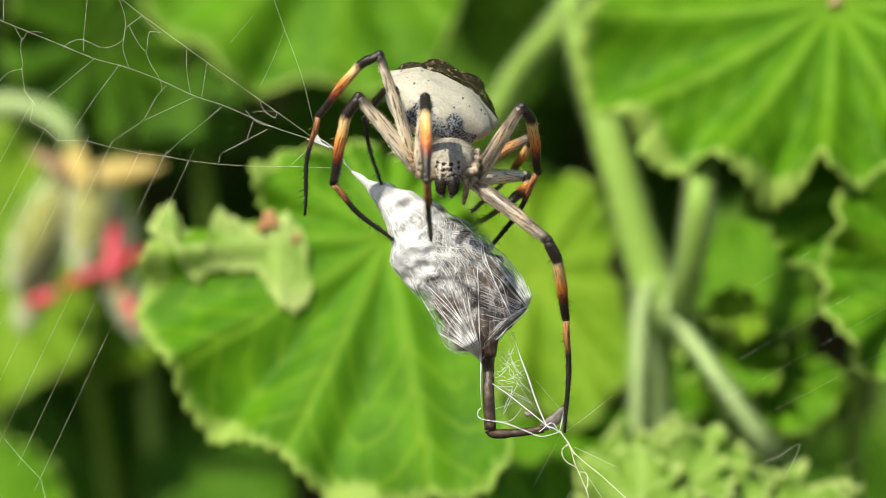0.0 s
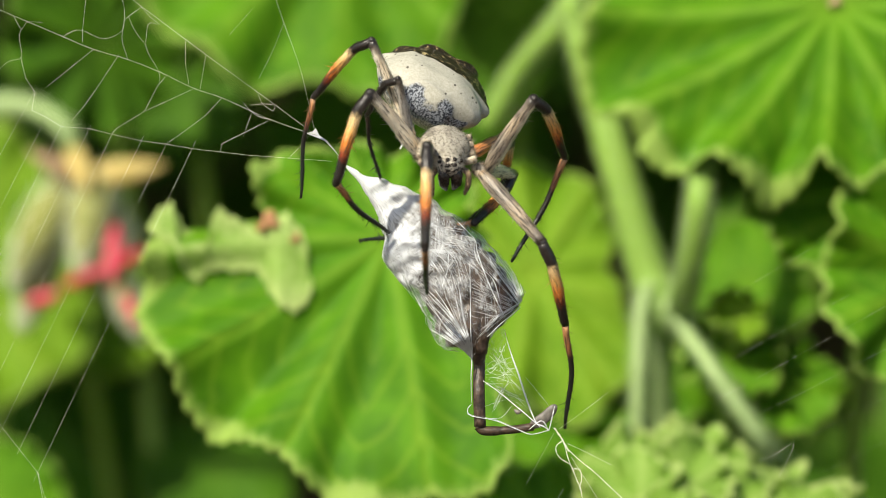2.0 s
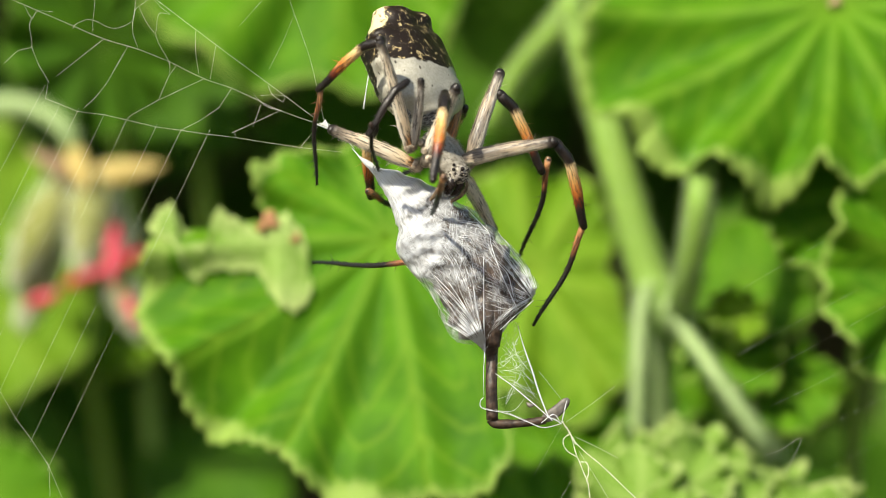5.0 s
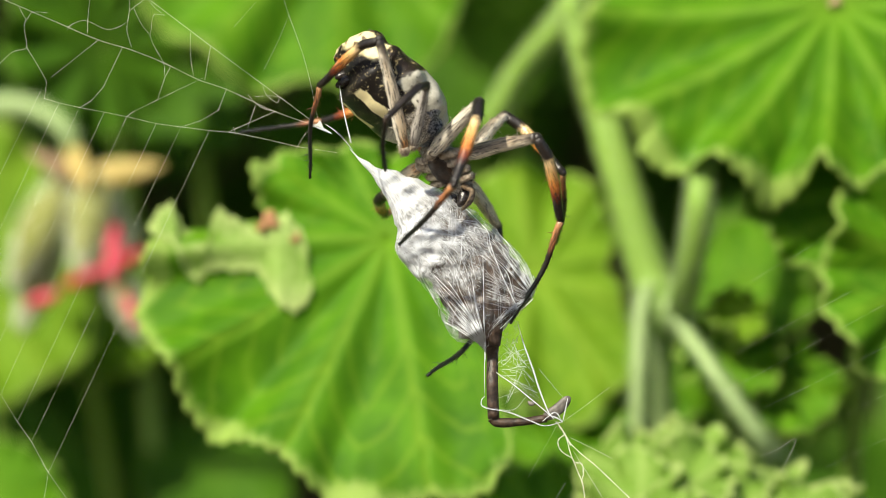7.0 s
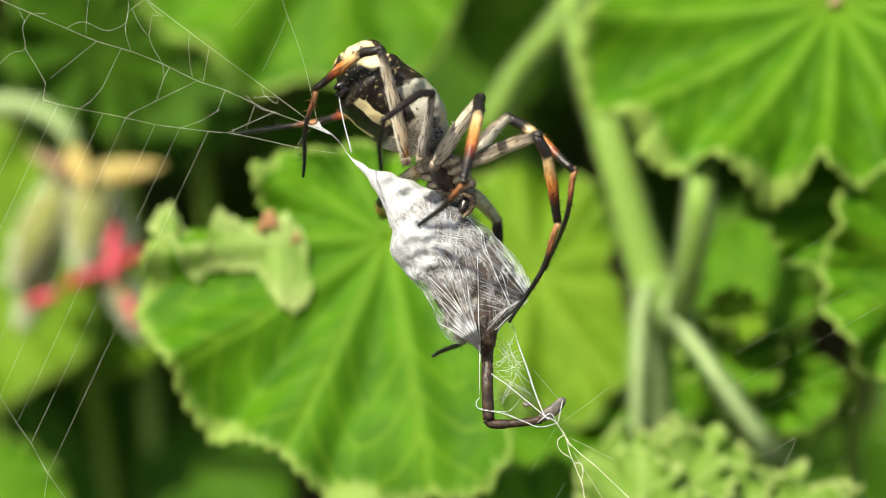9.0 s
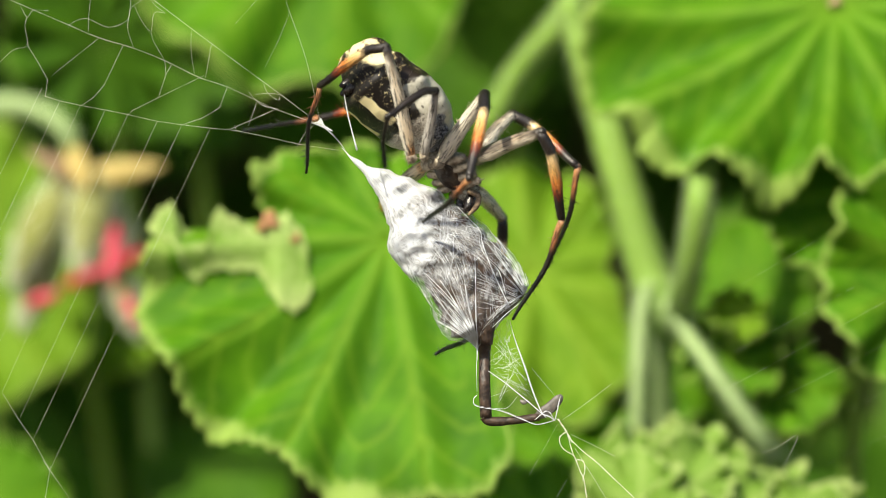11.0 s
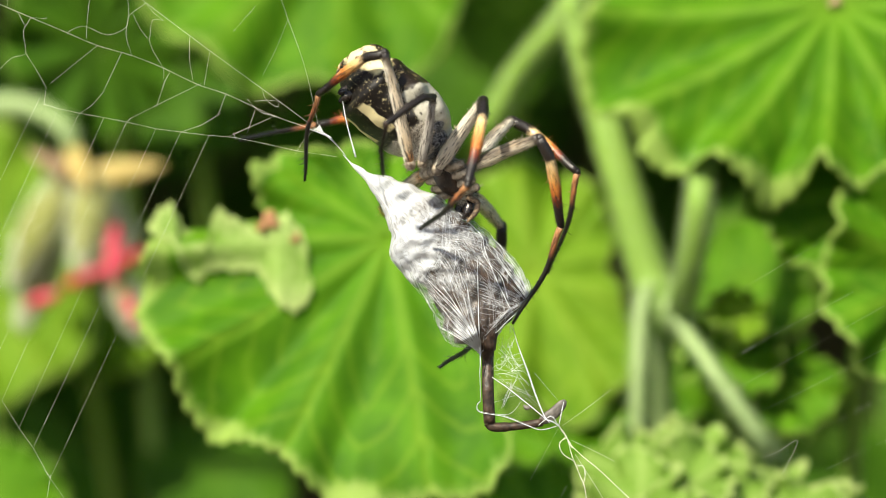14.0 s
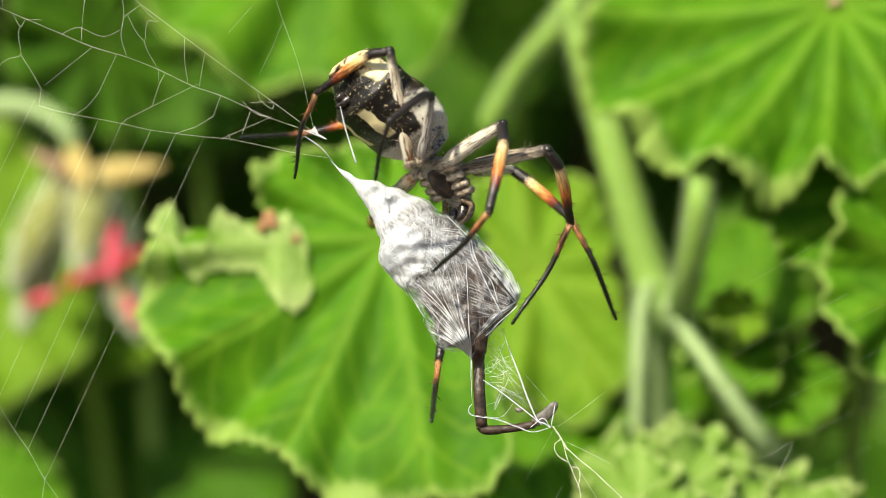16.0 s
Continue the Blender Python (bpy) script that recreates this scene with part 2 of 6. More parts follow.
LIMB = plain("insect_leg_brown", (0.022, 0.014, 0.010), (0.085, 0.052, 0.034), 2.0, 0.45, 0.7)
GREY, DARK = (0.22, 0.18, 0.14), (0.016, 0.012, 0.01)
FEMUR = leg_material("femur_grey", [(0.0, (0.62, 0.26, 0.08)), (0.09, (0.66, 0.36, 0.16)), (0.16, (0.74, 0.58, 0.38)), (0.4, (0.66, 0.57, 0.44)), (0.7, (0.70, 0.58, 0.42)), (0.86, GREY), (0.95, DARK)], (0.80, 0.73, 0.60))
TIBIA = leg_material("tibia_banded", [(0.0, DARK), (0.25, DARK), (0.31, (0.84, 0.60, 0.30)), (0.44, (0.80, 0.44, 0.14)), (0.56, (0.66, 0.22, 0.04)), (0.68, (0.24, 0.04, 0.012)), (0.77, DARK)])
META = leg_material("metatarsus_banded", [(0.0, DARK), (0.06, (0.55, 0.27, 0.12)), (0.2, (0.40, 0.15, 0.06)), (0.33, DARK), (0.7, (0.012, 0.016, 0.014))])
FEMUR_GREY = leg_material("femur_dark_grey", [(0.0, (0.42, 0.28, 0.16)), (0.12, (0.24, 0.19, 0.14)), (0.4, (0.20, 0.17, 0.14)), (0.62, (0.42, 0.33, 0.23)), (0.84, GREY), (0.97, DARK)], (0.74, 0.66, 0.52))
DARK_TIBIA = leg_material("tibia_dark", [(0.0, DARK), (0.4, DARK), (0.6, (0.03, 0.022, 0.018)), (0.8, DARK)])
DARK_META = leg_material("metatarsus_dark", [(0.0, (0.05, 0.03, 0.02)), (0.2, DARK), (0.6, (0.012, 0.016, 0.014))])
FEMUR_SLATE = leg_material("femur_slate", [(0.0, (0.50, 0.33, 0.20)), (0.12, (0.30, 0.28, 0.26)), (0.6, (0.34, 0.32, 0.30)), (0.84, GREY), (0.97, DARK)], (0.45, 0.42, 0.38))
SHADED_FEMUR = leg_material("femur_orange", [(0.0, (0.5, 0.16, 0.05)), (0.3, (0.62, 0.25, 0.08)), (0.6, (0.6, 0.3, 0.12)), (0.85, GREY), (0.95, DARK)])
SEPAL = plain("sepal_straw", (0.42, 0.28, 0.16), (0.60, 0.42, 0.26), 0.6, 0.7)
STRAW = plain("sepal_yellow", (0.38, 0.28, 0.07), (0.52, 0.41, 0.15), 0.5, 0.7)
BUD = plain("bud_green", (0.17, 0.19, 0.03), (0.27, 0.27, 0.06), 0.35, 0.7)
FUZZ = plain("pale_hair", (0.62, 0.68, 0.46), (0.76, 0.80, 0.64), 1.0, 0.7)
PETAL = plain("petal_pink", (0.46, 0.012, 0.04), (0.64, 0.06, 0.11), 0.5, 0.5)
ROT = plain("brown_scab", (0.25, 0.12, 0.05), (0.45, 0.22, 0.10), 0.8, 0.8)


# ---------------------------------------------------------------- mesh tools, in mm
class Geo:
    def __init__(self):
        self.v, self.f, self.uv, self.mi = [], [], {}, []

    def grid(self, rows, wrap=True, caps=False):
        k, base = len(rows[0]), len(self.v)
        for r in rows:
            self.v.extend(r)
        for i in range(len(rows) - 1):
            for j in range(k if wrap else k - 1):
                a, b = base + i * k + j, base + i * k + (j + 1) % k
                self.f.append((a, b, b + k, a + k))
        if caps:
            self.f.append(tuple(range(base + k - 1, base - 1, -1)))
            e = base + (len(rows) - 1) * k
            self.f.append(tuple(range(e, e + k)))
        return self

    def tube(self, pts, radii, sides=8, flat=1.0, caps=True):
        pts = [Vector(p) for p in pts]
        if not isinstance(radii, (list, tuple)):
            radii = [radii] * len(pts)
        rows, n = [], None
        for i, p in enumerate(pts):
            d = (pts[min(i + 1, len(pts) - 1)] - pts[max(i - 1, 0)]).normalized()
            if n is None:
                n = d.cross(Vector((0, 1, 0.01)))
                if n.length < 0.1:
                    n = d.cross(Vector((1, 0, 0)))
            n = (n - d * n.dot(d)).normalized()
            b = d.cross(n)
            rows.append([p + (n * math.cos(q) + b * math.sin(q) * flat) * radii[i] for q in (2 * math.pi * j / sides for j in range(sides))])
        return self.grid(rows, True, caps)

    def ball(self, c, r, nu=12, nv=8):
        c, r = Vector(c), Vector(r) if isinstance(r, tuple) else Vector((r, r, r))
        rows = []
        for i in range(nv + 1):
            th = math.pi * (0.02 + 0.96 * i / nv)
            rows.append([c + Vector((r.x * math.sin(th) * math.cos(q), r.y * math.sin(th) * math.sin(q), -r.z * math.cos(th))) for q in (2 * math.pi * j / nu for j in range(nu))])
        return self.grid(rows, True, True)

    def spine(self, p, d, length, r):
        p, d = Vector(p), Vector(d).normalized()
        a = d.orthogonal().normalized()
        b = d.cross(a)
        k = len(self.v)
        self.v.extend([p + a * r, p + b * r, p - (a + b) * r * 0.7, p + d * length])
        self.f.extend([(k, k + 1, k + 3), (k + 1, k + 2, k + 3), (k + 2, k, k + 3)])

    def mesh(self, name, material, smooth=True):
        me = bpy.data.meshes.new(name)
        me.from_pydata([(p[0] * 0.001, p[1] * 0.001, p[2] * 0.001) for p in self.v], [], self.f)
        for m in material if isinstance(material, list) else [material]:
            me.materials.append(m)
        if smooth:
            me.polygons.foreach_set("use_smooth", [True] * len(me.polygons))
        me.update()
        return me


def curve(pts, n):
    """Points along a smooth line through pts."""
    pts = [Vector(p) for p in pts]
    ext = [pts[0] * 2 - pts[1], *pts, pts[-1] * 2 - pts[-2]]
    res = []
    for i in range(len(pts) - 1):
        a, b, c, d = ext[i:i + 4]
        for k in range(n):
            u = k / n
            res.append(0.5 * (2 * b + (c - a) * u + (2 * a - 5 * b + 4 * c - d) * u * u + (3 * b - a - 3 * c + d) * u ** 3))
    res.append(pts[-1])
    return res


def blend(table, s):
    """The value at s of a table of (s, value), smoothly."""
    for (a, p), (b, q) in zip(table, table[1:]):
        if s <= b:
            u = min(max((s - a) / (b - a), 0), 1)
            u = u * u * (3 - 2 * u)
            return p + (q - p) * u
    return table[-1][1]


def part(name, geo, material, parent, label="", smooth=True):
    ob = new(name, geo.mesh(name, material, smooth))
    ob.parent = parent
    if label:
        ob["label"] = label
    return ob


def root(name, at=HOME):
    ob = new(name)
    ob.empty_display_size = 0.01
    ob.location = at
    return ob


def spot(u, v, y):
    """The place that lies y mm behind the web on the sight line through (u, v) mm of the web's plane, in mm round HOME."""
    k = (300 + y) / 300
    return Vector((u * k, y, v * k))


# ---------------------------------------------------------------- setting
def build_setting():
    g = Geo()
    n = 60
    rows = []
    for i in range(n + 1):
        row = []
        for j in range(n + 1):
            fx, fy = (j / n * 2 - 1), (i / n * 2 - 1)
            x, y = math.copysign(abs(fx) ** 4, fx) * 400000, math.copysign(abs(fy) ** 4, fy) * 400000
            h = noise.noise(Vector((x, y, 0)) * 0.006) * 14 if abs(x) < 4000 and abs(y) < 4000 else 0
            row.append(Vector((x, y, h)))
        rows.append(row)
    g.grid(rows, False)
    ground = new("ground", g.mesh("ground", SOIL))
    tagged(ground, "dark bare garden soil under the plants", "ground", kind="structure")


build_setting()


# ---------------------------------------------------------------- leaves
def leaf_geo(radii, veins=9, ruffle=1.0, pleat=0.8, cup=0.0, fine=1.0, seed=0, na=230, nr=20, crimp=26, frills=(), teeth=0):
    """A round, scalloped, pleated leaf blade. radii: (degrees, mm) round its stalk, counted from its own x axis."""
    g = Geo()
    rnd = random.Random(seed)
    ph = [rnd.uniform(0, 6.3) for _ in range(6)]
    closed = sorted((a % 360, r) for a, r in radii)
    ring = [(closed[-1][0] - 360, closed[-1][1]), *closed, (closed[0][0] + 360, closed[0][1])]
    rows, uvs = [], []
    teeth = teeth or crimp
    for i in range(nr + 1):
        q = (i / nr) ** 0.8
        row = []
        for j in range(na + 1):
            a = j / na * 360
            R = blend(ring, a % 360 if j < na else 0.0)
            th = radians(a)
            lobe = abs(math.sin(veins * th / 2 + ph[0]))
            R *= 0.965 + 0.05 * lobe
            R += fine * 0.45 * q ** 6 * abs(math.sin(teeth * th + ph[1] + 2 * math.sin(3 * th))) + fine * 0.35 * math.sin(crimp * 0.37 * th + ph[2])
            r = R * max(q, 0.002)
            z = cup * r * r / 40
            z += pleat * math.cos(veins * th + 2 * ph[0]) * (r / 20) * (1 - 0.35 * q)
            w = q ** 4
            z += ruffle * w * (1.1 * math.sin(crimp * 0.5 * th + ph[3]) + 0.8 * math.sin(crimp * 0.31 * th + ph[4]) + 0.5 * math.sin(crimp * th + ph[5]))
            fold = 0.0
            for at, wide, lift in frills:
                near = math.exp(-((((a - at + 180) % 360) - 180) / wide) ** 2)
                up = max(0.0, (q - 0.62) / 0.38)
                fold = max(fold, near * up)
                z += near * up * lift * (1 + 0.7 * math.sin(crimp * 1.1 * th + ph[1]) + 0.5 * math.sin(q * 21 + th * 9))
                r += near * up * 0.6 * math.sin(crimp * 0.9 * th + ph[2])
            z += 0.5 * noise.noise(Vector((r * math.cos(th), r * math.sin(th), seed * 9.1)) * 0.12)
            row.append(Vector((r * math.cos(th), r * math.sin(th), z)))
            uvs.append((a / 360 * veins + ph[0] / math.pi + 0.5, min(1.0, q + 0.1 * fold)))
        rows.append(row)
    g.grid(rows, False)
    g.uvs = uvs
    return g


def leaf_mesh(name, g, material):
    me = g.mesh(name, material)
    layer = me.uv_layers.new(name="UVMap")
    idx = np.zeros(len(me.loops), int)
    me.loops.foreach_get("vertex_index", idx)
    layer.data.foreach_set("uv", np.array(g.uvs)[idx].ravel())
    return me


def turned(at, normal, spin):
    """A pose (mm round HOME) whose z axis is the normal and whose x axis lies spin degrees up from the right of the view."""
    z = Vector(normal).normalized()
    x = Vector((math.cos(radians(spin)), 0, math.sin(radians(spin))))
    x = (x - z * x.dot(z)).normalized()
    y = z.cross(x)
    m = Matrix((x, y, z)).transposed().to_4x4()
    m.translation = HOME + Vector(at) * 0.001
    return m


def leaf(label, centre, y, radii, normal=(0, -1, 0.25), material=None, stalk=None, group="", **how):
    """A leaf with its stalk. radii in mm as it shows on the web's plane."""
    k = (300 + y) / 300
    m = turned(spot(*centre, y), normal, 0)
    thing = new("pelargonium_leaf")
    thing.matrix_world = m
    blade = new("blade", leaf_mesh("blade", leaf_geo([(a, r * k) for a, r in radii], **how), material or LEAF))
    blade.parent = thing
    sol = blade.modifiers.new("thickness", "SOLIDIFY")
    sol.thickness = 0.00035
    end = Vector(stalk) if stalk else spot(centre[0], centre[1], y) + Vector((4, 45, -80))
    inv = m.inverted()
    a = spot(*centre, y)
    mid = a.lerp(end, 0.45) + Vector((0, 14, 3))
    pts = [inv @ (HOME + p * 0.001) * 1000 for p in curve([a + Vector((0, 0.6, 0)), mid, end], 10)]
    part("leaf_stalk", Geo().tube(pts, [1.0 + 0.5 * i / len(pts) for i in range(len(pts))], 8), STEM, thing)
    return tagged(thing, label, "leaf", group)


def scab(thing, at, size, material, label):
    """A small raised blotch on a leaf."""
    inv = thing.matrix_world.inverted()
    c = inv @ (HOME + spot(*at) * 0.001) * 1000
    g = Geo()
    rnd = random.Random(3)
    for _ in range(7):
        g.ball(c + Vector((rnd.gauss(0, size * 0.5), rnd.gauss(0, size * 0.4), 0.3)), (size * rnd.uniform(0.3, 0.6), size * rnd.uniform(0.3, 0.5), 0.4), 10, 6)
    part("blotch", g, material, thing, label)


def build_leaves():
    broad = leaf("broad green pelargonium leaf with pleated frilled edge", (-4.7, 1.0), 55,
         [(198, 23.2), (209, 23), (222, 22.8), (236, 22.6), (251, 23), (266, 24.2), (281, 25), (289, 24.4), (297, 22.4), (303, 17.5), (309, 13.5), (322, 9), (345, 8), (15, 8), (45, 8), (90, 8), (120, 9.5), (140, 12.6), (155, 13.2), (163, 12.2), (169, 11), (174, 14), (179, 20), (188, 21.5)],
         normal=(-0.05, -1, 0.35), veins=11, ruffle=1.2, pleat=1.25, fine=1.5, seed=3, na=440, nr=30, teeth=44, frills=((186, 6, 1.0), (262, 5, 0.7), (230, 4, 0.6), (150, 6, 0.8)), stalk=(10, 110, -60))
    leaf("green pelargonium leaf hanging above the spider", (-9, 30), 128,
         [(0, 11), (60, 14), (120, 16), (180, 18), (215, 19), (240, 18.5), (262, 16.5), (275, 17.5), (300, 16.5), (325, 13)],
         normal=(0.05, -1, 0.3), veins=9, ruffle=0.9, pleat=2.0, seed=5, stalk=(10, 150, 60))
    large = leaf("large green pelargonium leaf with scalloped frilled edge", (34.8, 21.8), 72,
         [(0, 17), (90, 18), (150, 20), (170, 21.8), (188, 22.4), (200, 23.0), (208, 22.8), (214, 21.8), (221, 21.0), (226, 20.0), (232, 19.5), (239, 19.5), (248, 19.5), (254, 19.0), (259, 17.4), (263, 16.2), (267, 17.2), (275, 17.9), (285, 17.9), (320, 17.5)],
         normal=(-0.22, -1, 0.48), veins=13, ruffle=1.7, pleat=1.5, fine=1.7, seed=8, na=480, nr=26, frills=((250, 9, 2.4), (215, 8, 1.2)), teeth=46, stalk=(60, 120, -10))
    leaf("deep green pelargonium leaf in half shade", (44.6, -2.0), 64,
         [(0, 10), (90, 10.5), (125, 11), (150, 11.6), (180, 11.6), (205, 12.2), (225, 11.6), (245, 11), (265, 10.2), (310, 9)], normal=(0.3, -1, 0.12), seed=11, pleat=1.6)
    leaf("green pelargonium leaf half shaded by the one above", (38, 4), 70,
         [(0, 8), (90, 8), (160, 9), (180, 11), (196, 9.8), (215, 8.6), (230, 8), (260, 8), (300, 8)], normal=(-0.1, -1, 0.3), seed=12, pleat=1.4)
    leaf("pale sunlit pelargonium leaf behind the silk bundle", (8.0, -2), 104,
         [(0, 6.5), (35, 8.2), (60, 9.8), (90, 10.5), (130, 10.5), (180, 9), (230, 11), (270, 12.5), (288, 15), (303, 14), (318, 12), (335, 9)], normal=(0.0, -1, 0.45), material=LEAF_YOUNG, seed=13, ruffle=0.8, pleat=1.8)
    # shade on this leaf comes from its darkened green
    leaf("pelargonium leaf behind the web, green darkened for shade", (-30, 18), 150,
         [(0, 7.5), (60, 10), (120, 10), (180, 9), (240, 8.5), (290, 7.5), (330, 7)], normal=(0.4, -1, -0.15), material=LEAF_SHADED, seed=17, pleat=1.4)
    # the darker ones of these carry their shade in the leaf colour
    for k, (u, v, y, rad, mat, tilt) in enumerate(((26.2, 0.4, 200, 4.6, LEAF_SHADED, 0.5), (30.0, -11.8, 82, 5.4, LEAF, 0.6), (26.0, -5.8, 75, 2.5, LEAF_YOUNG, 0.4), (25.4, -9.6, 79, 4.6, LEAF, 0.6), (27.0, -3.0, 140, 7.5, LEAF, 0.6), (23.5, -11, 126, 7, LEAF_YOUNG, 0.8), (2.5, 16, 230, 7, LEAF_SHADED, 0.0), (6, 22, 210, 8, LEAF_SHADED, -0.7), (17.5, -10, 108, 7, LEAF, 0.5), (-20, -20, 190, 7, LEAF_SHADED, 0.7), (-22, 12, 170, 5, LEAF_SHADED, 0.3))):
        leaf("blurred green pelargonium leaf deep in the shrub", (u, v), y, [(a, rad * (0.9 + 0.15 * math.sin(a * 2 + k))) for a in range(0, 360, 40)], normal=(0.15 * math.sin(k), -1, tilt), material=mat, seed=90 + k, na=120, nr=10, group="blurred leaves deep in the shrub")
    leaf("green pelargonium leaf behind the insect's foot", (11.5, -20), 94, [(a, 7 + math.sin(a)) for a in range(0, 360, 40)], normal=(0.1, -1, 0.9), seed=63, pleat=1.6)
    leaf("pale green pelargonium leaf beside the flower buds", (-42.5, -1), 172,
         [(0, 11), (40, 10), (70, 13), (95, 15), (120, 14), (150, 11), (180, 9), (240, 11), (280, 13), (310, 14), (335, 13)], normal=(0.1, -1, 0.35), material=LEAF_YOUNG, seed=19)
    leaf("small pale green leaf low beside the buds", (-32, -7), 180,
         [(0, 7.5), (90, 8), (180, 7), (270, 4.5)], normal=(0.1, -1, 0.4), material=LEAF_YOUNG, seed=20)
    leaf("green pelargonium leaf low in the shade", (-40, -22), 150,
         [(0, 6.5), (60, 6), (120, 5), (180, 8), (270, 7)], normal=(0.2, -1, 0.6), material=LEAF, seed=23)
    leaf("green pelargonium leaf under the silk bundle", (9, -25), 80,
         [(0, 7), (60, 7), (120, 7), (180, 6), (270, 8)], normal=(0, -1, 0.7), material=LEAF, seed=29)
    scab(broad, (-15.3, 2.5, 54.9), 1.3, ROT, "brown withered blotch")
    scab(broad, (-12.9, 0.9, 54.6), 0.6, ROT, "brown withered edge of the leaf")
    # the lobe of the broad leaf that is folded over to the front
    top = [(-26.2, 2.2), (-24.2, 4.1), (-23.0, 2.0), (-20.9, 0.5), (-20.1, 3.4), (-18.2, 2.6), (-16.2, 1.6), (-15.2, 2.2), (-13.9, 3.2), (-12.2, 0.9), (-11.8, -2.0)]
    low = [(-26.0, 1.4), (-23.6, 0.1), (-22.8, -1.9), (-21.7, -3.0), (-20.9, -2.0), (-18.4, -2.0), (-16.4, -2.1), (-15.2, -4.2), (-13.3, -5.6), (-12.0, -4.6), (-11.7, -3.0)]
    a, b = curve([(u, 0, v) for u, v in top], 9), curve([(u, 0, v) for u, v in low], 9)
    g = Geo()
    g.uvs, rows = [], []
    inv = broad.matrix_world.inverted()
    blade = bpy.data.objects["blade"].data
    under = BVHTree.FromPolygons([v.co.copy() for v in blade.vertices], [tuple(p.vertices) for p in blade.polygons])
    eye = inv @ EYE
    for k in range(len(a)):
        # each strip runs straight from the fold to its free edge, just before the blade
        jag = 0.22 * math.sin(k * 1.1) + 0.15 * math.sin(k * 2.3)
        pts = [a[k].lerp(b[k], i / 14) + Vector((0, 0, jag * (i / 7 - 1) ** 3)) for i in range(15)]
        hits = [under.ray_cast(eye, (inv @ (HOME + spot(p.x, p.z, 50) * 0.001) - eye).normalized())[0] for p in pts]
        rest = [(broad.matrix_world @ h).y * 1000 if h else 55.5 for h in hits]
        first, last = min(55.1, rest[0] - 0.5), min(55.1, rest[-1] - 0.8)
        end = min(1, min(k, len(a) - 1 - k) / 6)
        rows.append([inv @ (HOME + spot(p.x, p.z, min(first + (last - first) * i / 14, rest[i] - 0.55)) * 0.001) * 1000 for i, p in enumerate(pts)])
        g.uvs.extend((0.04 * math.sin(k * 0.4), 0.955 + 0.045 * max((i / 7 - 1) ** 2, 1 - end)) for i in range(15))
    g.grid(rows, False)
    flap = new("folded_lobe", leaf_mesh("folded_lobe", g, LEAF_LIME))
    flap.parent = broad
    flap["label"] = "pale frilled lobe folded to the front"
    flap.modifiers.new("thickness", "SOLIDIFY").thickness = 0.0003
    scab(large, (34.8, 21.9, 71), 0.8, SEPAL, "pale pink stalk scar")
    rnd = random.Random(12)
    for k, (u, v, size, near) in enumerate(((16.0, -20.0, 3.4, 60), (19.6, -19.4, 3.4, 66), (22.4, -19.0, 3.2, 62), (25.0, -21.0, 3.4, 68), (17.6, -22.4, 3.8, 56), (21.4, -21.4, 3.6, 58), (25.6, -23.4, 3.4, 60),
                                            (28.6, -22.4, 3.0, 64), (31.4, -24.0, 3.4, 58), (35.0, -24.4, 3.0, 62), (21.0, -25.4, 3.6, 52), (14.4, -24.6, 2.8, 62))):
        # crumpled shoot of young leaves
        leaf("crinkled young pale green pelargonium leaf", (u, v), near, [(a, size * (1.2 + 0.2 * math.sin(radians(a * 2) + k))) for a in range(0, 360, 45)],
             normal=(rnd.uniform(-0.5, 0.4), -1, rnd.uniform(0.1, 0.9)), material=LEAF_LIME, ruffle=1.15, pleat=2.0, fine=1.0, crimp=14, veins=5, seed=40 + k, na=150, nr=12,
             frills=((rnd.uniform(0, 360), 30, 1.0), (rnd.uniform(0, 360), 30, -1.2)), stalk=(30 + 0.5 * k, 105, -75), group="young leaves of the crinkled shoot")


build_leaves()


def stem(name, label, pts, radii, skin=None):
    thing = root(name)
    line = curve([spot(*p) if len(p) == 3 else p for p in pts], 14)
    n = len(line) - 1
    tab = [(i / (len(radii) - 1), r) for i, r in enumerate(radii)]
    g = Geo().tube(line, [blend(tab, i / n) * (1 + 0.05 * noise.noise(p * 0.4)) for i, p in enumerate(line)], 14)
    part("stalk", g, skin or STEM, thing)
    h = Geo()
    rnd = random.Random(len(pts))
    for i in range(2, n - 1):
        for _ in range(46):
            d = Vector((rnd.gauss(0, 1), rnd.gauss(0, 1), rnd.gauss(0, 1))).normalized()
            d = (d - (line[i + 1] - line[i]).normalized() * 0.7 * d.dot((line[i + 1] - line[i]).normalized())).normalized()
            h.spine(line[i].lerp(line[i + 1], rnd.random()) + d * blend(tab, i / n) * 0.95, d, rnd.uniform(0.5, 1.5), 0.028)
    part("fuzz", h, STEM_PALE, thing, "fine pale hairs")
    return tagged(thing, label, "plant stem")


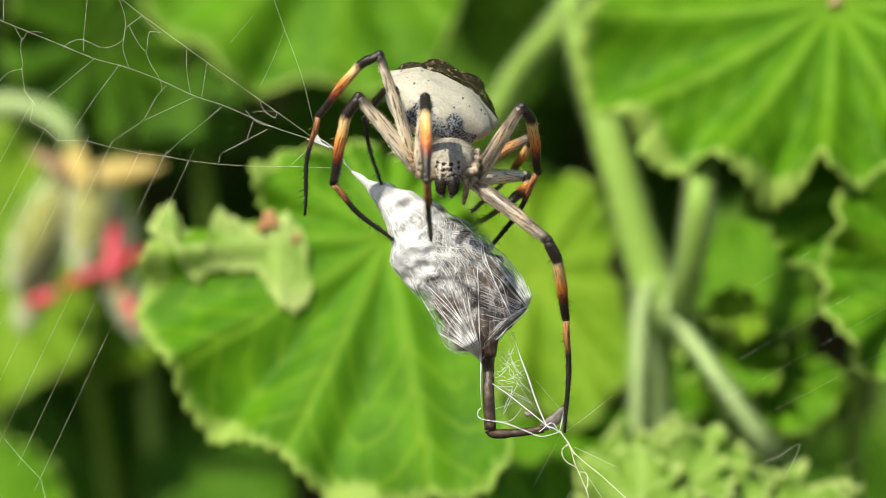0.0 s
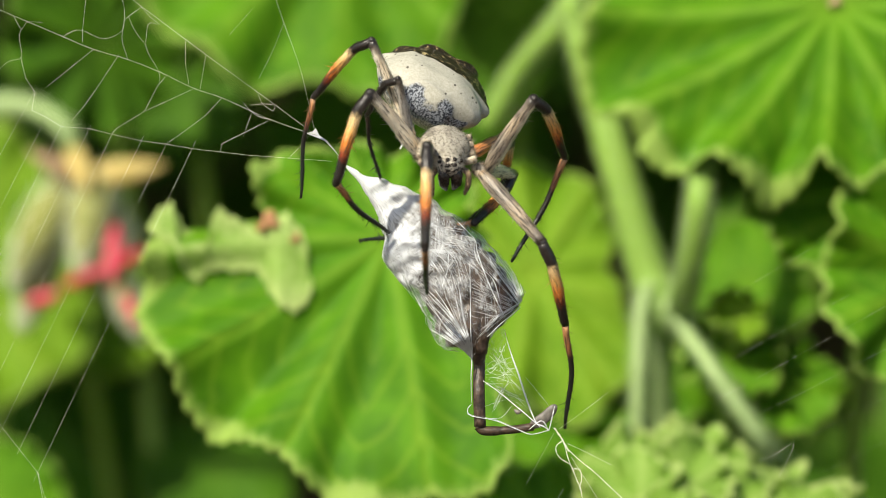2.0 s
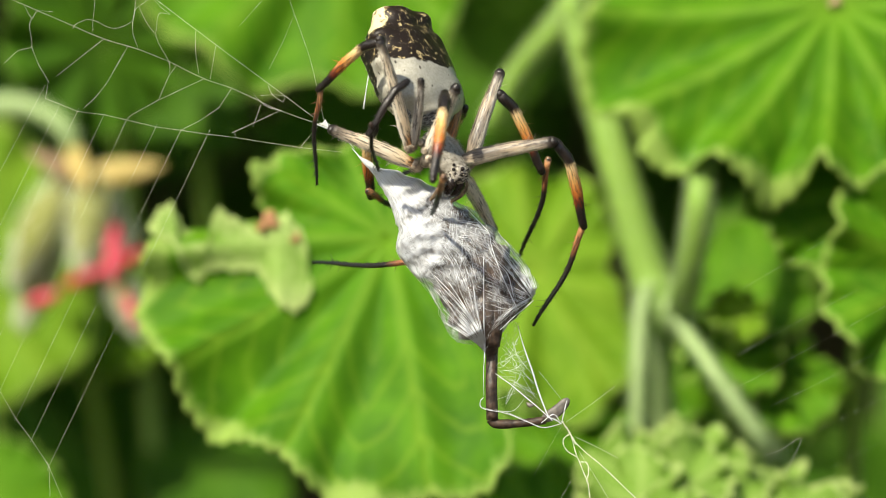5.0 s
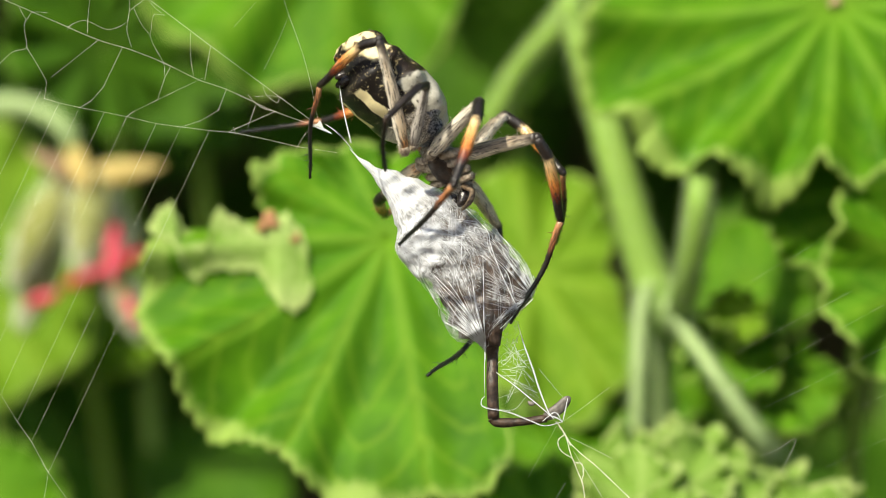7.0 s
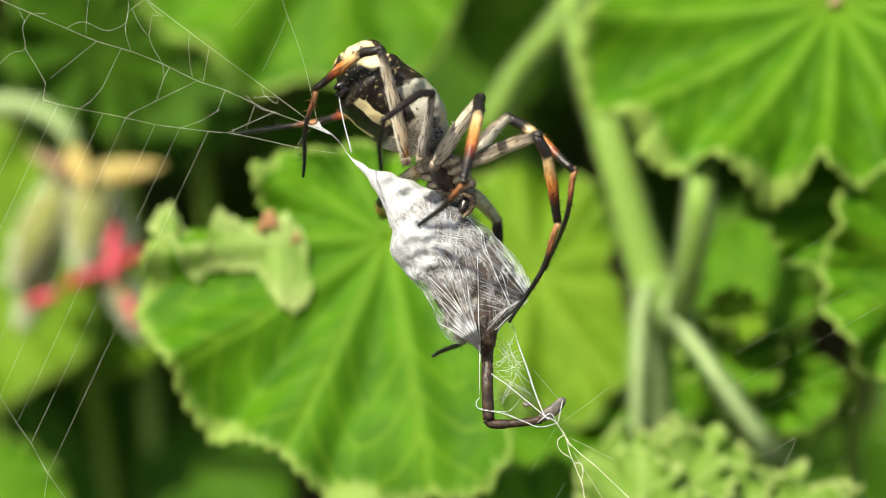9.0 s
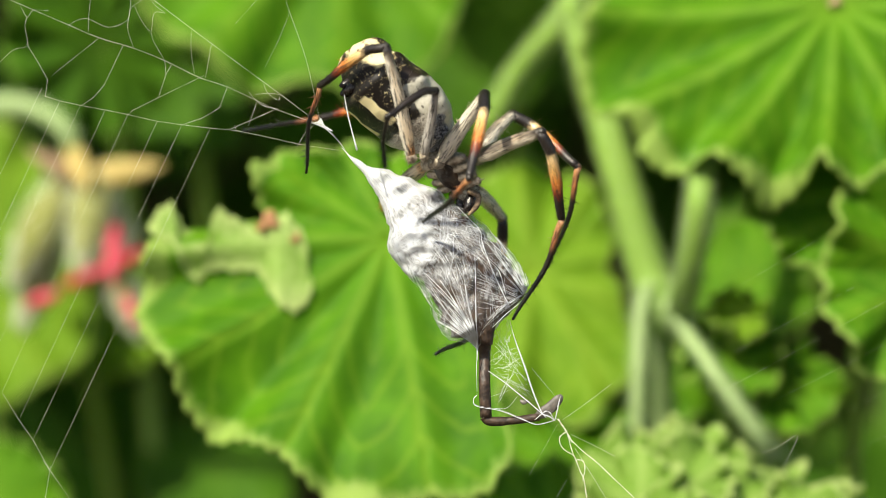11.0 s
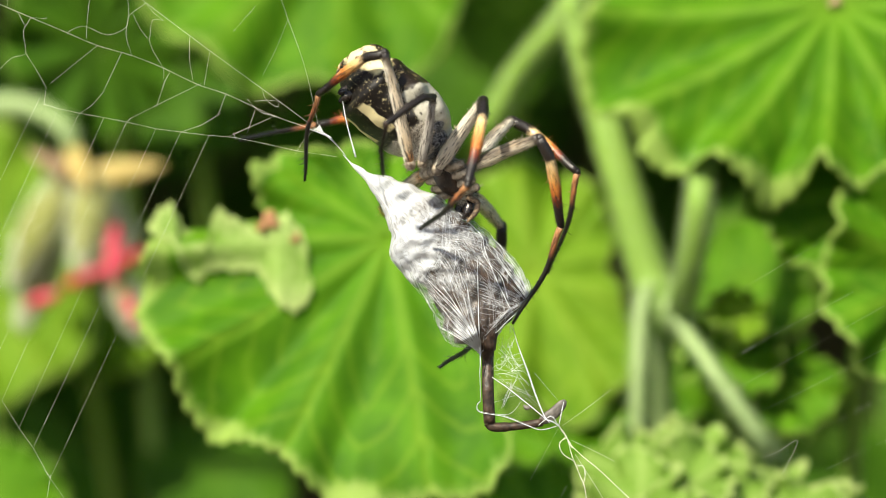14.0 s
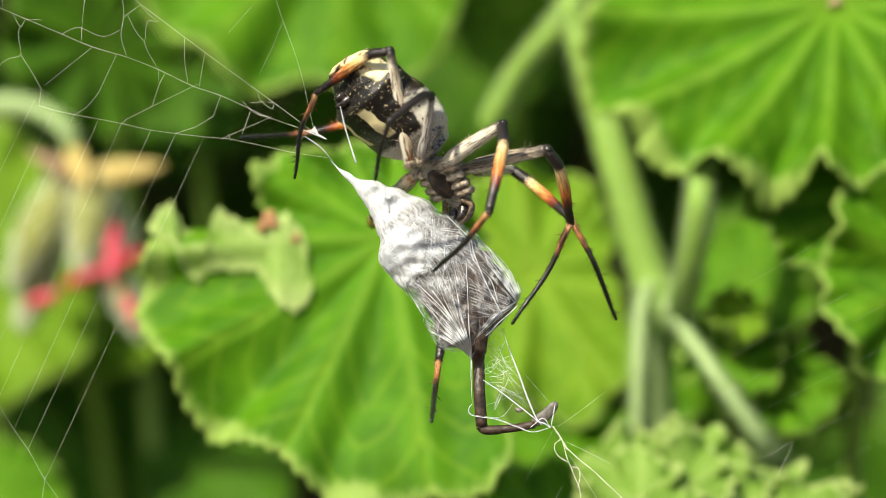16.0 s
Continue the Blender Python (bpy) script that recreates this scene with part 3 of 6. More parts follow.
def build_stems():
    stem("plant_stem", "thick pale green hairy pelargonium stem", [(11.2, 22, 92), (12.4, 18, 92), (15.3, 8, 90), (18.2, -2, 90), (19.6, -5.4, 89), (22.5, -8.6, 90), (26.1, -13.6, 90), (29.5, -18.4, 90), (30.4, -24, 90), (30.5, -36, 100), (30, -60, 104), (28, -500, 110)], [1.5, 1.8, 2.1, 2.4, 2.4, 1.7, 1.4, 1.4, 1.5, 1.5, 2.2, 5])
    stem("plant_stem", "pale green leaf stalk reaching up across the gap", [(4.0, 11, 104), (7, 16, 100), (11, 20.7, 94), (13, 26, 96), (14, 40, 100)], [1.4, 1.4, 1.7, 1.9, 2.2])
    stem("plant_stem", "green side stem joining the main stem", [(23.6, 12, 76), (22.9, 6, 67.0), (22.3, 1, 68), (21.4, -3.6, 74), (20.2, -6.6, 87)], [1.4, 1.4, 1.4, 1.5, 1.2])
    stem("plant_stem", "thin pale leaf stalk hanging from the stem joint", [(18.2, -3.0, 88), (17.5, -6, 86), (17.3, -11, 85), (17.2, -17, 86), (17, -26, 90)], [0.5, 0.8, 0.8, 0.8, 0.8], STEM_PALE)
    stem("plant_stem", "thin pale leaf stalk hanging from the stem joint", [(19.4, -6.2, 89), (19.6, -11, 96), (19.5, -17, 102), (19, -28, 110)], [1.0, 1.0, 1.0, 1.2], STEM_PALE)
    stem("plant_stem", "thin pale leaf stalk slanting from the stem joint", [(19.8, -4.8, 85), (20.7, -6.2, 79), (23.1, -9.6, 74), (25.5, -13.0, 72), (27.9, -16.4, 72), (29.2, -18.4, 74)], [0.4, 0.7, 0.75, 0.75, 0.75, 0.6], STEM_PALE)
    stem("plant_stem", "arched pale flower stalk carrying the buds", [(-46, 10, 145), (-40, 12.6, 142), (-36, 12.4, 140), (-33.4, 10.6, 138), (-32.6, 8.4, 138)], [1.3, 1.25, 1.15, 1.0, 0.8], STEM_PALE)


build_stems()


def build_buds():
    """Nodding cluster of hairy buds, dry sepals and pink petals."""
    thing = root("flower_cluster", HOME + spot(-32.4, 7.2, 138) * 0.001)

    def pod(name, a, b, r, material, label="", flat=1.0):
        a, b = (*a[:2], a[2] + 45), (*b[:2], b[2] + 45)
        r = r * (0.95 if name == "petal" else 1.05)
        a, b = spot(*a) - spot(-32.4, 7.2, 138), spot(*b) - spot(-32.4, 7.2, 138)
        n = 10
        g = Geo().tube([a.lerp(b, i / n) for i in range(n + 1)], [max(0.06, r * math.sin(math.pi * (0.06 + 0.9 * (i / n) ** 0.8))) for i in range(n + 1)], 12, flat)
        rnd = random.Random(int(r * 100))
        for _ in range(60 if name == "petal" else 1900 if name == "bud" else 0):
            u = rnd.random()
            d = Vector((rnd.gauss(0, 1), rnd.gauss(0, 1), rnd.gauss(0, 1))).normalized()
            g.spine(a.lerp(b, u) + d * r * 0.9 * math.sin(math.pi * (0.06 + 0.9 * u ** 0.8)), d, rnd.uniform(0.8, 2.0), 0.05)
        ob = part(name, g, [material, FUZZ], thing, label)
        bare = 120 + 2
        for p in ob.data.polygons:
            p.material_index = 1 if p.index >= bare and name == "bud" else 0
        return ob

    pod("sepal", (-31.9, 5.9, 92), (-36.6, 8.6, 88), 1.3, SEPAL, "dry straw-pink sepal", 0.5)
    pod("sepal", (-32.0, 6.2, 92), (-24.6, 7.4, 90), 1.65, STRAW, "dry straw-yellow sepal", 0.5)
    pod("sepal", (-33.0, 9.2, 93), (-31.4, 5.2, 87), 1.5, STRAW, "dry straw-yellow sepal", 0.5)
    pod("bud", (-33.4, 6.0, 93), (-38.0, -3.2, 90), 2.9, BUD, "hairy olive-green flower bud")
    pod("bud", (-30.6, 6.6, 93), (-32.0, -1.7, 87), 2.7, BUD, "hairy olive-green flower bud")
    pod("bud", (-30.2, 6.6, 95), (-27.6, -0.4, 93), 0.9, BUD, "narrow grey-green flower bud")
    pod("bud", (-34.3, 0.6, 95), (-37.2, -6.8, 92), 1.8, BUD, "hairy olive-green flower bud")
    pod("bud", (-29.4, -1.0, 91), (-26.6, -7.7, 88), 1.6, BUD, "slender hairy flower bud")
    pod("petal", (-36.8, -4.9, 88), (-33.9, -3.9, 86), 0.95, PETAL, "folded pink petal tip", 0.7)
    pod("petal", (-33.6, -3.3, 88), (-29.2, -1.3, 86), 0.85, PETAL, "folded pink petal", 0.6)
    pod("petal", (-29.0, 2.2, 88), (-29.4, -3.2, 85), 1.05, PETAL, "folded pink petal", 0.6)
    pod("petal", (-29.8, -2.0, 88), (-26.4, 0.0, 85), 0.85, PETAL, "folded pink petal", 0.6)
    pod("petal", (-28.3, -4.0, 87), (-26.9, -6.9, 84), 0.7, PETAL, "pink petal tip in a bud")
    tagged(thing, "nodding cluster of hairy green buds with pink petals", "flower buds")


build_buds()


def build_bush():
    """The shrub behind, and unseen leaves added above to shade it: joined leaves too many to count."""
    rnd = random.Random(4)
    shapes = [leaf_geo([(a, 24 + 3 * math.sin(a * 3 + k)) for a in range(0, 360, 40)], na=44, nr=5, seed=70 + k, crimp=11) for k in range(3)]
    g = Geo()
    g.uvs = []
    spots = []
    for _ in range(1500):
        spots.append((rnd.uniform(-620, 620), rnd.uniform(230, 520), rnd.uniform(-560, 620)))
    # added canopy above the view, only there to block sun from the gaps
    for _ in range(420):
        spots.append((rnd.uniform(-620, 620), rnd.uniform(90, 420), rnd.uniform(95, 330)))
    for x, y, z in spots:
        flat = 300 / (300 + y)
        if y < 430 and (-41 < x * flat < -17 and -23 < z * flat < -11.5 or 31 < x * flat < 42 and -19 < z * flat < -8):
            continue              # the dark hollows low in the shrub
        s = shapes[rnd.randrange(3)]
        sc = rnd.uniform(0.7, 1.5)
        m = turned((0, 0, 0), (rnd.uniform(-0.6, 0.6), -1, rnd.uniform(-0.1, 1.1)), rnd.uniform(0, 360))
        m.translation = (0, 0, 0)
        k = len(g.v)
        g.v.extend([m @ (p * sc) + Vector((x, y, z)) for p in s.v])
        g.f.extend([tuple(i + k for i in f) for f in s.f])
        g.uvs.extend(s.uvs)
    # darkened leaf green: part of the shrub's shade is in the colour
    bush = new("shrub_foliage", leaf_mesh("shrub_foliage", g, LEAF_SHADED))
    bush.location = HOME
    tagged(bush, "dense pelargonium foliage in shade-darkened green behind the web, with added unseen leaves above", "foliage", kind="stuff")
    # added boards that close the place behind the shrub, coloured like its deep shade
    for i in range(10):
        b = Geo()
        x0 = -750 + i * 150
        rows = [[Vector((x, y, z)) for x, y in ((x0 + 2, 600), (x0 + 148, 600), (x0 + 148, 620), (x0 + 2, 620))] for z in (-605, 700)]
        b.grid(rows, True, True)
        if i == 0:
            fence = new("backdrop")
            fence.location = HOME
            tagged(fence, "added dark boards behind the shrub, toned like its deep shade", "fence", kind="structure")
        part("board", b, SHADE_BOARD, fence, smooth=False)


build_bush()


# ---------------------------------------------------------------- web
THREADS = (
    ('frame_thread', 0.026, [(-28.3, 23.7), (-26.3, 22.1), (-20.6, 17.8), (-14.6, 13.4), (-11.0, 10.7)]),
    ('frame_thread', 0.028, [(-39.4, 22.1), (-34.0, 19.8), (-30.7, 18.4), (-27.7, 17.5), (-24.9, 16.4), (-21.8, 14.9), (-19.2, 14.0), (-15.0, 12.1), (-11.0, 10.7)]),
    ('knotted_thread', 0.035, [(-17.4, 13.6), (-16.8, 12.9), (-16.1, 12.4), (-15.0, 12.1)]),
    ('knotted_thread', 0.022, [(-16.8, 13.4), (-15.6, 13.5), (-14.6, 13.4)]),
    ('knotted_thread', 0.022, [(-16.1, 14.4), (-15.9, 13.8), (-15.6, 13.4), (-14.8, 12.9), (-14.6, 13.4)]),
    ('knotted_thread', 0.018, [(-16.7, 12.7), (-17.4, 10.7)]),
    ('capture_thread', 0.018, [(-22.5, 19.1), (-22.5, 17.1), (-22.2, 15.2)]),
    ('capture_thread', 0.018, [(-20.7, 17.8), (-21.2, 14.9)]),
    ('capture_thread', 0.018, [(-31.2, 23.8), (-31.6, 20.1), (-31.6, 19.1)]),
    ('slack_thread', 0.019, [(-33.4, 19.3), (-33.1, 19.7), (-31.8, 20.1), (-29.8, 19.3), (-28.2, 19.9), (-27.9, 20.9), (-27.9, 22.1), (-28.4, 23.7)]),
    ('slack_thread', 0.018, [(-27.9, 20.9), (-27.5, 21.3), (-26.4, 22.1)]),
    ('slack_thread', 0.018, [(-27.9, 20.9), (-28.1, 19.2), (-27.6, 17.5)]),
    ('slack_thread', 0.018, [(-27.5, 21.2), (-26.9, 19.9), (-26.1, 19.0), (-25.9, 20.3), (-25.6, 20.7), (-24.9, 20.6)]),
    ('slack_thread', 0.018, [(-26.1, 19.0), (-25.8, 18.0), (-24.9, 16.4), (-24.8, 15.3)]),
    ('slack_thread', 0.016, [(-26.4, 22.1), (-25.6, 21.2), (-24.8, 20.6)]),
    ('capture_thread', 0.018, [(-38.6, 23.9), (-38.6, 21.9)]),
    ('slack_thread', 0.018, [(-37.7, 21.4), (-37.0, 20.2), (-36.5, 20.8), (-35.2, 20.8)]),
    ('capture_thread', 0.016, [(-30.6, 18.4), (-34.8, 15.1)]),
    ('anchor_thread', 0.015, [(-15.0, 24.3), (-13.8, 20.7), (-12.3, 16.4), (-11.1, 11.1)]),
    ('slack_thread', 0.018, [(-37.0, 20.2), (-37.2, 19.4), (-37.0, 17.7), (-38.2, 17.3), (-39.4, 16.2)]),
    ('faint_thread', 0.001, [(-18.6, 19.6), (-16.6, 21.9)]),
    ('faint_thread', 0.001, [(-16.0, 15.8), (-14.8, 18.2), (-13.8, 20.6)]),
    ('mooring_thread', 0.085, [(10.0, -15.3), (10.5, -16.0), (10.85, -16.6), (11.3, -17.4)]),
    ('mooring_thread', 0.050, [(11.2, -17.2), (12.4, -18.3), (13.8, -19.45), (16.2, -21.75), (17.1, -22.6)]),
    ('mooring_thread', 0.050, [(10.9, -16.8), (11.3, -18.2), (11.9, -19.7), (12.3, -20.7), (12.6, -22.4)]),
    ('mooring_thread', 0.042, [(10.7, -16.5), (10.2, -16.85), (10.2, -17.5), (10.8, -18.2), (11.4, -18.45)]),
    ('mooring_thread', 0.042, [(11.7, -18.9), (12.25, -19.05), (12.4, -19.8), (12.2, -20.7)]),
    ('anchor_thread', 0.026, [(11.2, -16.7), (12.8, -17.45), (15.0, -18.55)]),
    ('anchor_thread', 0.026, [(11.5, -17.9), (12.8, -19.95), (13.4, -20.9), (14.2, -22.2)]),
    ('faint_thread', 0.001, [(10.0, -15.7), (7.5, -20.2)]),
    ('faint_thread', 0.003, [(10.8, -20.7), (9.8, -22.4)]),
    ('anchor_thread', 0.012, [(26.0, -3.5), (33.1, 0.7)]),
    ('anchor_thread', 0.012, [(25.6, -9.4), (30.6, -6.6), (36.2, -3.6)]),
    ('anchor_thread', 0.015, [(24.3, -12.8), (26.6, -11.7), (33.1, -8.1), (39.6, -4.5)]),
    ('anchor_thread', 0.022, [(25.1, -12.4), (26.6, -11.7)]),
    ('anchor_thread', 0.014, [(28.4, -14.0), (33.0, -11.7), (39.6, -8.3)]),
    ('anchor_thread', 0.013, [(32.8, -16.0), (39.5, -12.6)]),
    ('anchor_thread', 0.013, [(33.7, -19.3), (39.4, -16.6)]),
    ('slack_thread', 0.018, [(28.0, -18.3), (29.4, -17.8), (31.2, -16.8), (29.9, -19.7)]),
    ('anchor_thread', 0.012, [(10.4, -15.4), (12.5, -13.9), (14.7, -12.2)]),
)


def beaded(g, line, r, rnd, spacing=0.2):
    """A fine thread with droplets of glue along it."""
    fine = r < 0.009
    g.tube(line, r * (0.6 if fine else 0.82), 5)
    for a, b in zip(line, line[1:]):
        d, n = (b - a).normalized(), max(1, int((b - a).length / spacing))
        for k in range(n):
            c = a.lerp(b, (k + rnd.random()) / n)
            size, long = r * 0.9 + (0.014 if fine else 0.011 + 0.6 * r) * rnd.random() ** (1.6 if fine else 2.5) * 2, rnd.uniform(0.05, 0.12)
            g.tube([c, c + d * long * 0.5, c + d * long], [r * 0.5, size, r * 0.5], 5)


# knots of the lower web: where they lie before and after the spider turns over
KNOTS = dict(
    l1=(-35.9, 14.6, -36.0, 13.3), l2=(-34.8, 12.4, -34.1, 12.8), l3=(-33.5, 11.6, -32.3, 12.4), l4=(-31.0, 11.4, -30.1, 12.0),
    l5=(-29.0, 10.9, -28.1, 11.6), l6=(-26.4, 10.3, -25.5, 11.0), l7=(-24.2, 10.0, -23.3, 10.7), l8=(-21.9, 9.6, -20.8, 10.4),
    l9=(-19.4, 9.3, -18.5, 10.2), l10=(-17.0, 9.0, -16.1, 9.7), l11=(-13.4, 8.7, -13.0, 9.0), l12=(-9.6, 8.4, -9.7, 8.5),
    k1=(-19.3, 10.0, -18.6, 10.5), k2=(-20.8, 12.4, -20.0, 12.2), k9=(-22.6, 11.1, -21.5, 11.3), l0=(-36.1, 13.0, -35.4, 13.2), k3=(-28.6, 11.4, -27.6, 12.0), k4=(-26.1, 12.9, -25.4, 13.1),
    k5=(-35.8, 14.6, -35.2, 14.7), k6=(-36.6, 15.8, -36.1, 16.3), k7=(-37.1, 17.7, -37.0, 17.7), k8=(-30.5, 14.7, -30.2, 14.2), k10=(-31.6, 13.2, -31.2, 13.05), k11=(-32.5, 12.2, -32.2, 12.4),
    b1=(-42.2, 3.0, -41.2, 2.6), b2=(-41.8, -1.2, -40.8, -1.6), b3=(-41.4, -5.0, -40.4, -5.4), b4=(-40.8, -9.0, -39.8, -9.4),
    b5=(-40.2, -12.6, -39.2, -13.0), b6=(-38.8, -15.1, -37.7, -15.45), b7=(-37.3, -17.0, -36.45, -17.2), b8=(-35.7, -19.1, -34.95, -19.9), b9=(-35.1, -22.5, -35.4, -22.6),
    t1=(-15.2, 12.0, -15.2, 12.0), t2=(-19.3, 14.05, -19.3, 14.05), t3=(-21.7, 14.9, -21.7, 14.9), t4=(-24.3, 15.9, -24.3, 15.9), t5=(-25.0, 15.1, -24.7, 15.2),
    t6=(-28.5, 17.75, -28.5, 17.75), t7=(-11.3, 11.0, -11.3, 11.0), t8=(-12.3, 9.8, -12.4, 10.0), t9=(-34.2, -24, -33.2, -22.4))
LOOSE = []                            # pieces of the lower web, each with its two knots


def build_web():
    thing = root("spider_web")
    rnd = random.Random(2)
    for name, r, pts in THREADS:
        u0 = pts[0][0]
        pts = [Vector((u, 0.25 * math.sin(u * 0.7), v)) for u, v in pts]
        g = Geo()
        if name == "mooring_thread":
            line = curve(pts, 6)
            g.tube(line, [r * 0.6 * (1 + 0.35 * noise.noise(p * 3)) for p in line], 6)
            for _ in range(5):
                off = Vector((rnd.gauss(0, r), rnd.gauss(0, r), rnd.gauss(0, r)))
                g.tube([p + off * math.sin(i * 0.7 + r * 90) for i, p in enumerate(line)], 0.012, 4)
        else:
            fine = 0.0042 if name == "anchor_thread" and u0 > 12 else 0.26 * r + 0.0065
            beaded(g, curve(pts, 5), fine, rnd, 0.55 if fine < 0.009 else 0.2)
        part(name, g, WEB_SILK, thing)
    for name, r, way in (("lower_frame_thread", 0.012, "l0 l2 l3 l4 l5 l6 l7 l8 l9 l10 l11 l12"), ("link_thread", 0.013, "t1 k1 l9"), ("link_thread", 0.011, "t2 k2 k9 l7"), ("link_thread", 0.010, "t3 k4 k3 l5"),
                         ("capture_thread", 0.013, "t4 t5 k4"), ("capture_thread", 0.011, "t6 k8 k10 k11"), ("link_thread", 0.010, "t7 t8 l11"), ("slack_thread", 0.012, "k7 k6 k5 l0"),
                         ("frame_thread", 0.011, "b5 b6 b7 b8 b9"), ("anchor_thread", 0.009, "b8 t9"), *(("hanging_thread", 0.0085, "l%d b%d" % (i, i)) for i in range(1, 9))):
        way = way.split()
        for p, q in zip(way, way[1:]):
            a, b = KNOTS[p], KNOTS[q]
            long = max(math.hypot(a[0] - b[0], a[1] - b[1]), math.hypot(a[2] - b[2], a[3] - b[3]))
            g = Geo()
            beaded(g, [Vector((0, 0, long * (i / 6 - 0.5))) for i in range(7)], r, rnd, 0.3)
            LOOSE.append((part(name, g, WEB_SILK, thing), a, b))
    # folded silk tuft where the threads meet
    g = Geo()
    for k in range(14):
        a = Vector((-12.0 + 0.12 * k, -0.1, 10.95 - 0.05 * k))
        g.tube(curve([a, a + Vector((0.5, -0.1, -0.15)), Vector((-10.5, 0, 10.5 + 0.05 * math.sin(k)))], 4), 0.03, 4)
    g.grid([[Vector((-11.6, 0, 10.95)), Vector((-11.3, 0.05, 11.0)), Vector((-11.0, 0, 11.35))], [Vector((-11.5, 0.02, 10.85)), Vector((-11.0, 0.05, 10.75)), Vector((-10.6, 0, 10.5))]], False)
    part("silk_tuft", g, SILK, thing, "small white tuft of folded silk")
    tagged(thing, "torn orb web of fine white silk threads", "spider web")
    return thing


web = build_web()

# ---------------------------------------------------------------- silk-wrapped insect
AXIS_A, AXIS_B = Vector((-7.2, 0, 7.7)), Vector((3.2, 0, -9.1))
LEFT = [(-0.09, -1.0), (-0.047, -0.87), (0.068, -0.51), (0.216, -0.54), (0.309, -0.9), (0.418, -2.17), (0.528, -1.97), (0.632, -1.48), (0.717, -1.63), (0.816, -1.96), (0.888, -1.83), (0.932, -1.01), (0.958, -0.27), (1.0, -0.12)]
RIGHT = [(-0.09, -0.95), (-0.058, -0.8), (0.027, -0.01), (0.126, 1.73), (0.207, 3.09), (0.329, 4.54), (0.471, 5.75), (0.564, 6.38), (0.669, 6.87), (0.788, 6.95), (0.862, 7.0), (0.9, 6.3), (0.935, 4.6), (0.96, 2.1), (0.985, 0.4), (1.0, 0.12)]


def bundle_point(s, phi, grow=1.0):
    along = AXIS_B - AXIS_A
    side = Vector((along.z, 0, -along.x)).normalized() * -1
    lo, hi = blend(LEFT, s), blend(RIGHT, s)
    mid, half = (lo + hi) / 2, (hi - lo) / 2
    deep = min(half * 0.75, 3.2)
    p = AXIS_A + along * s + side * (mid + half * grow * math.cos(phi)) + Vector((0, deep * grow * math.sin(phi), 0))
    out = Vector((side.x * math.cos(phi), math.sin(phi), side.z * math.cos(phi)))
    fold = 0.5 * noise.noise(p * 0.33) + 0.9 * (0.3 - abs(noise.noise(p * 0.75 + Vector((5, 2, 9))))) + 0.14 * noise.noise(p * 2.2)
    return p + Vector((out.x * 0.3, out.y, out.z * 0.3)) * fold * min(half * 0.5, 1)


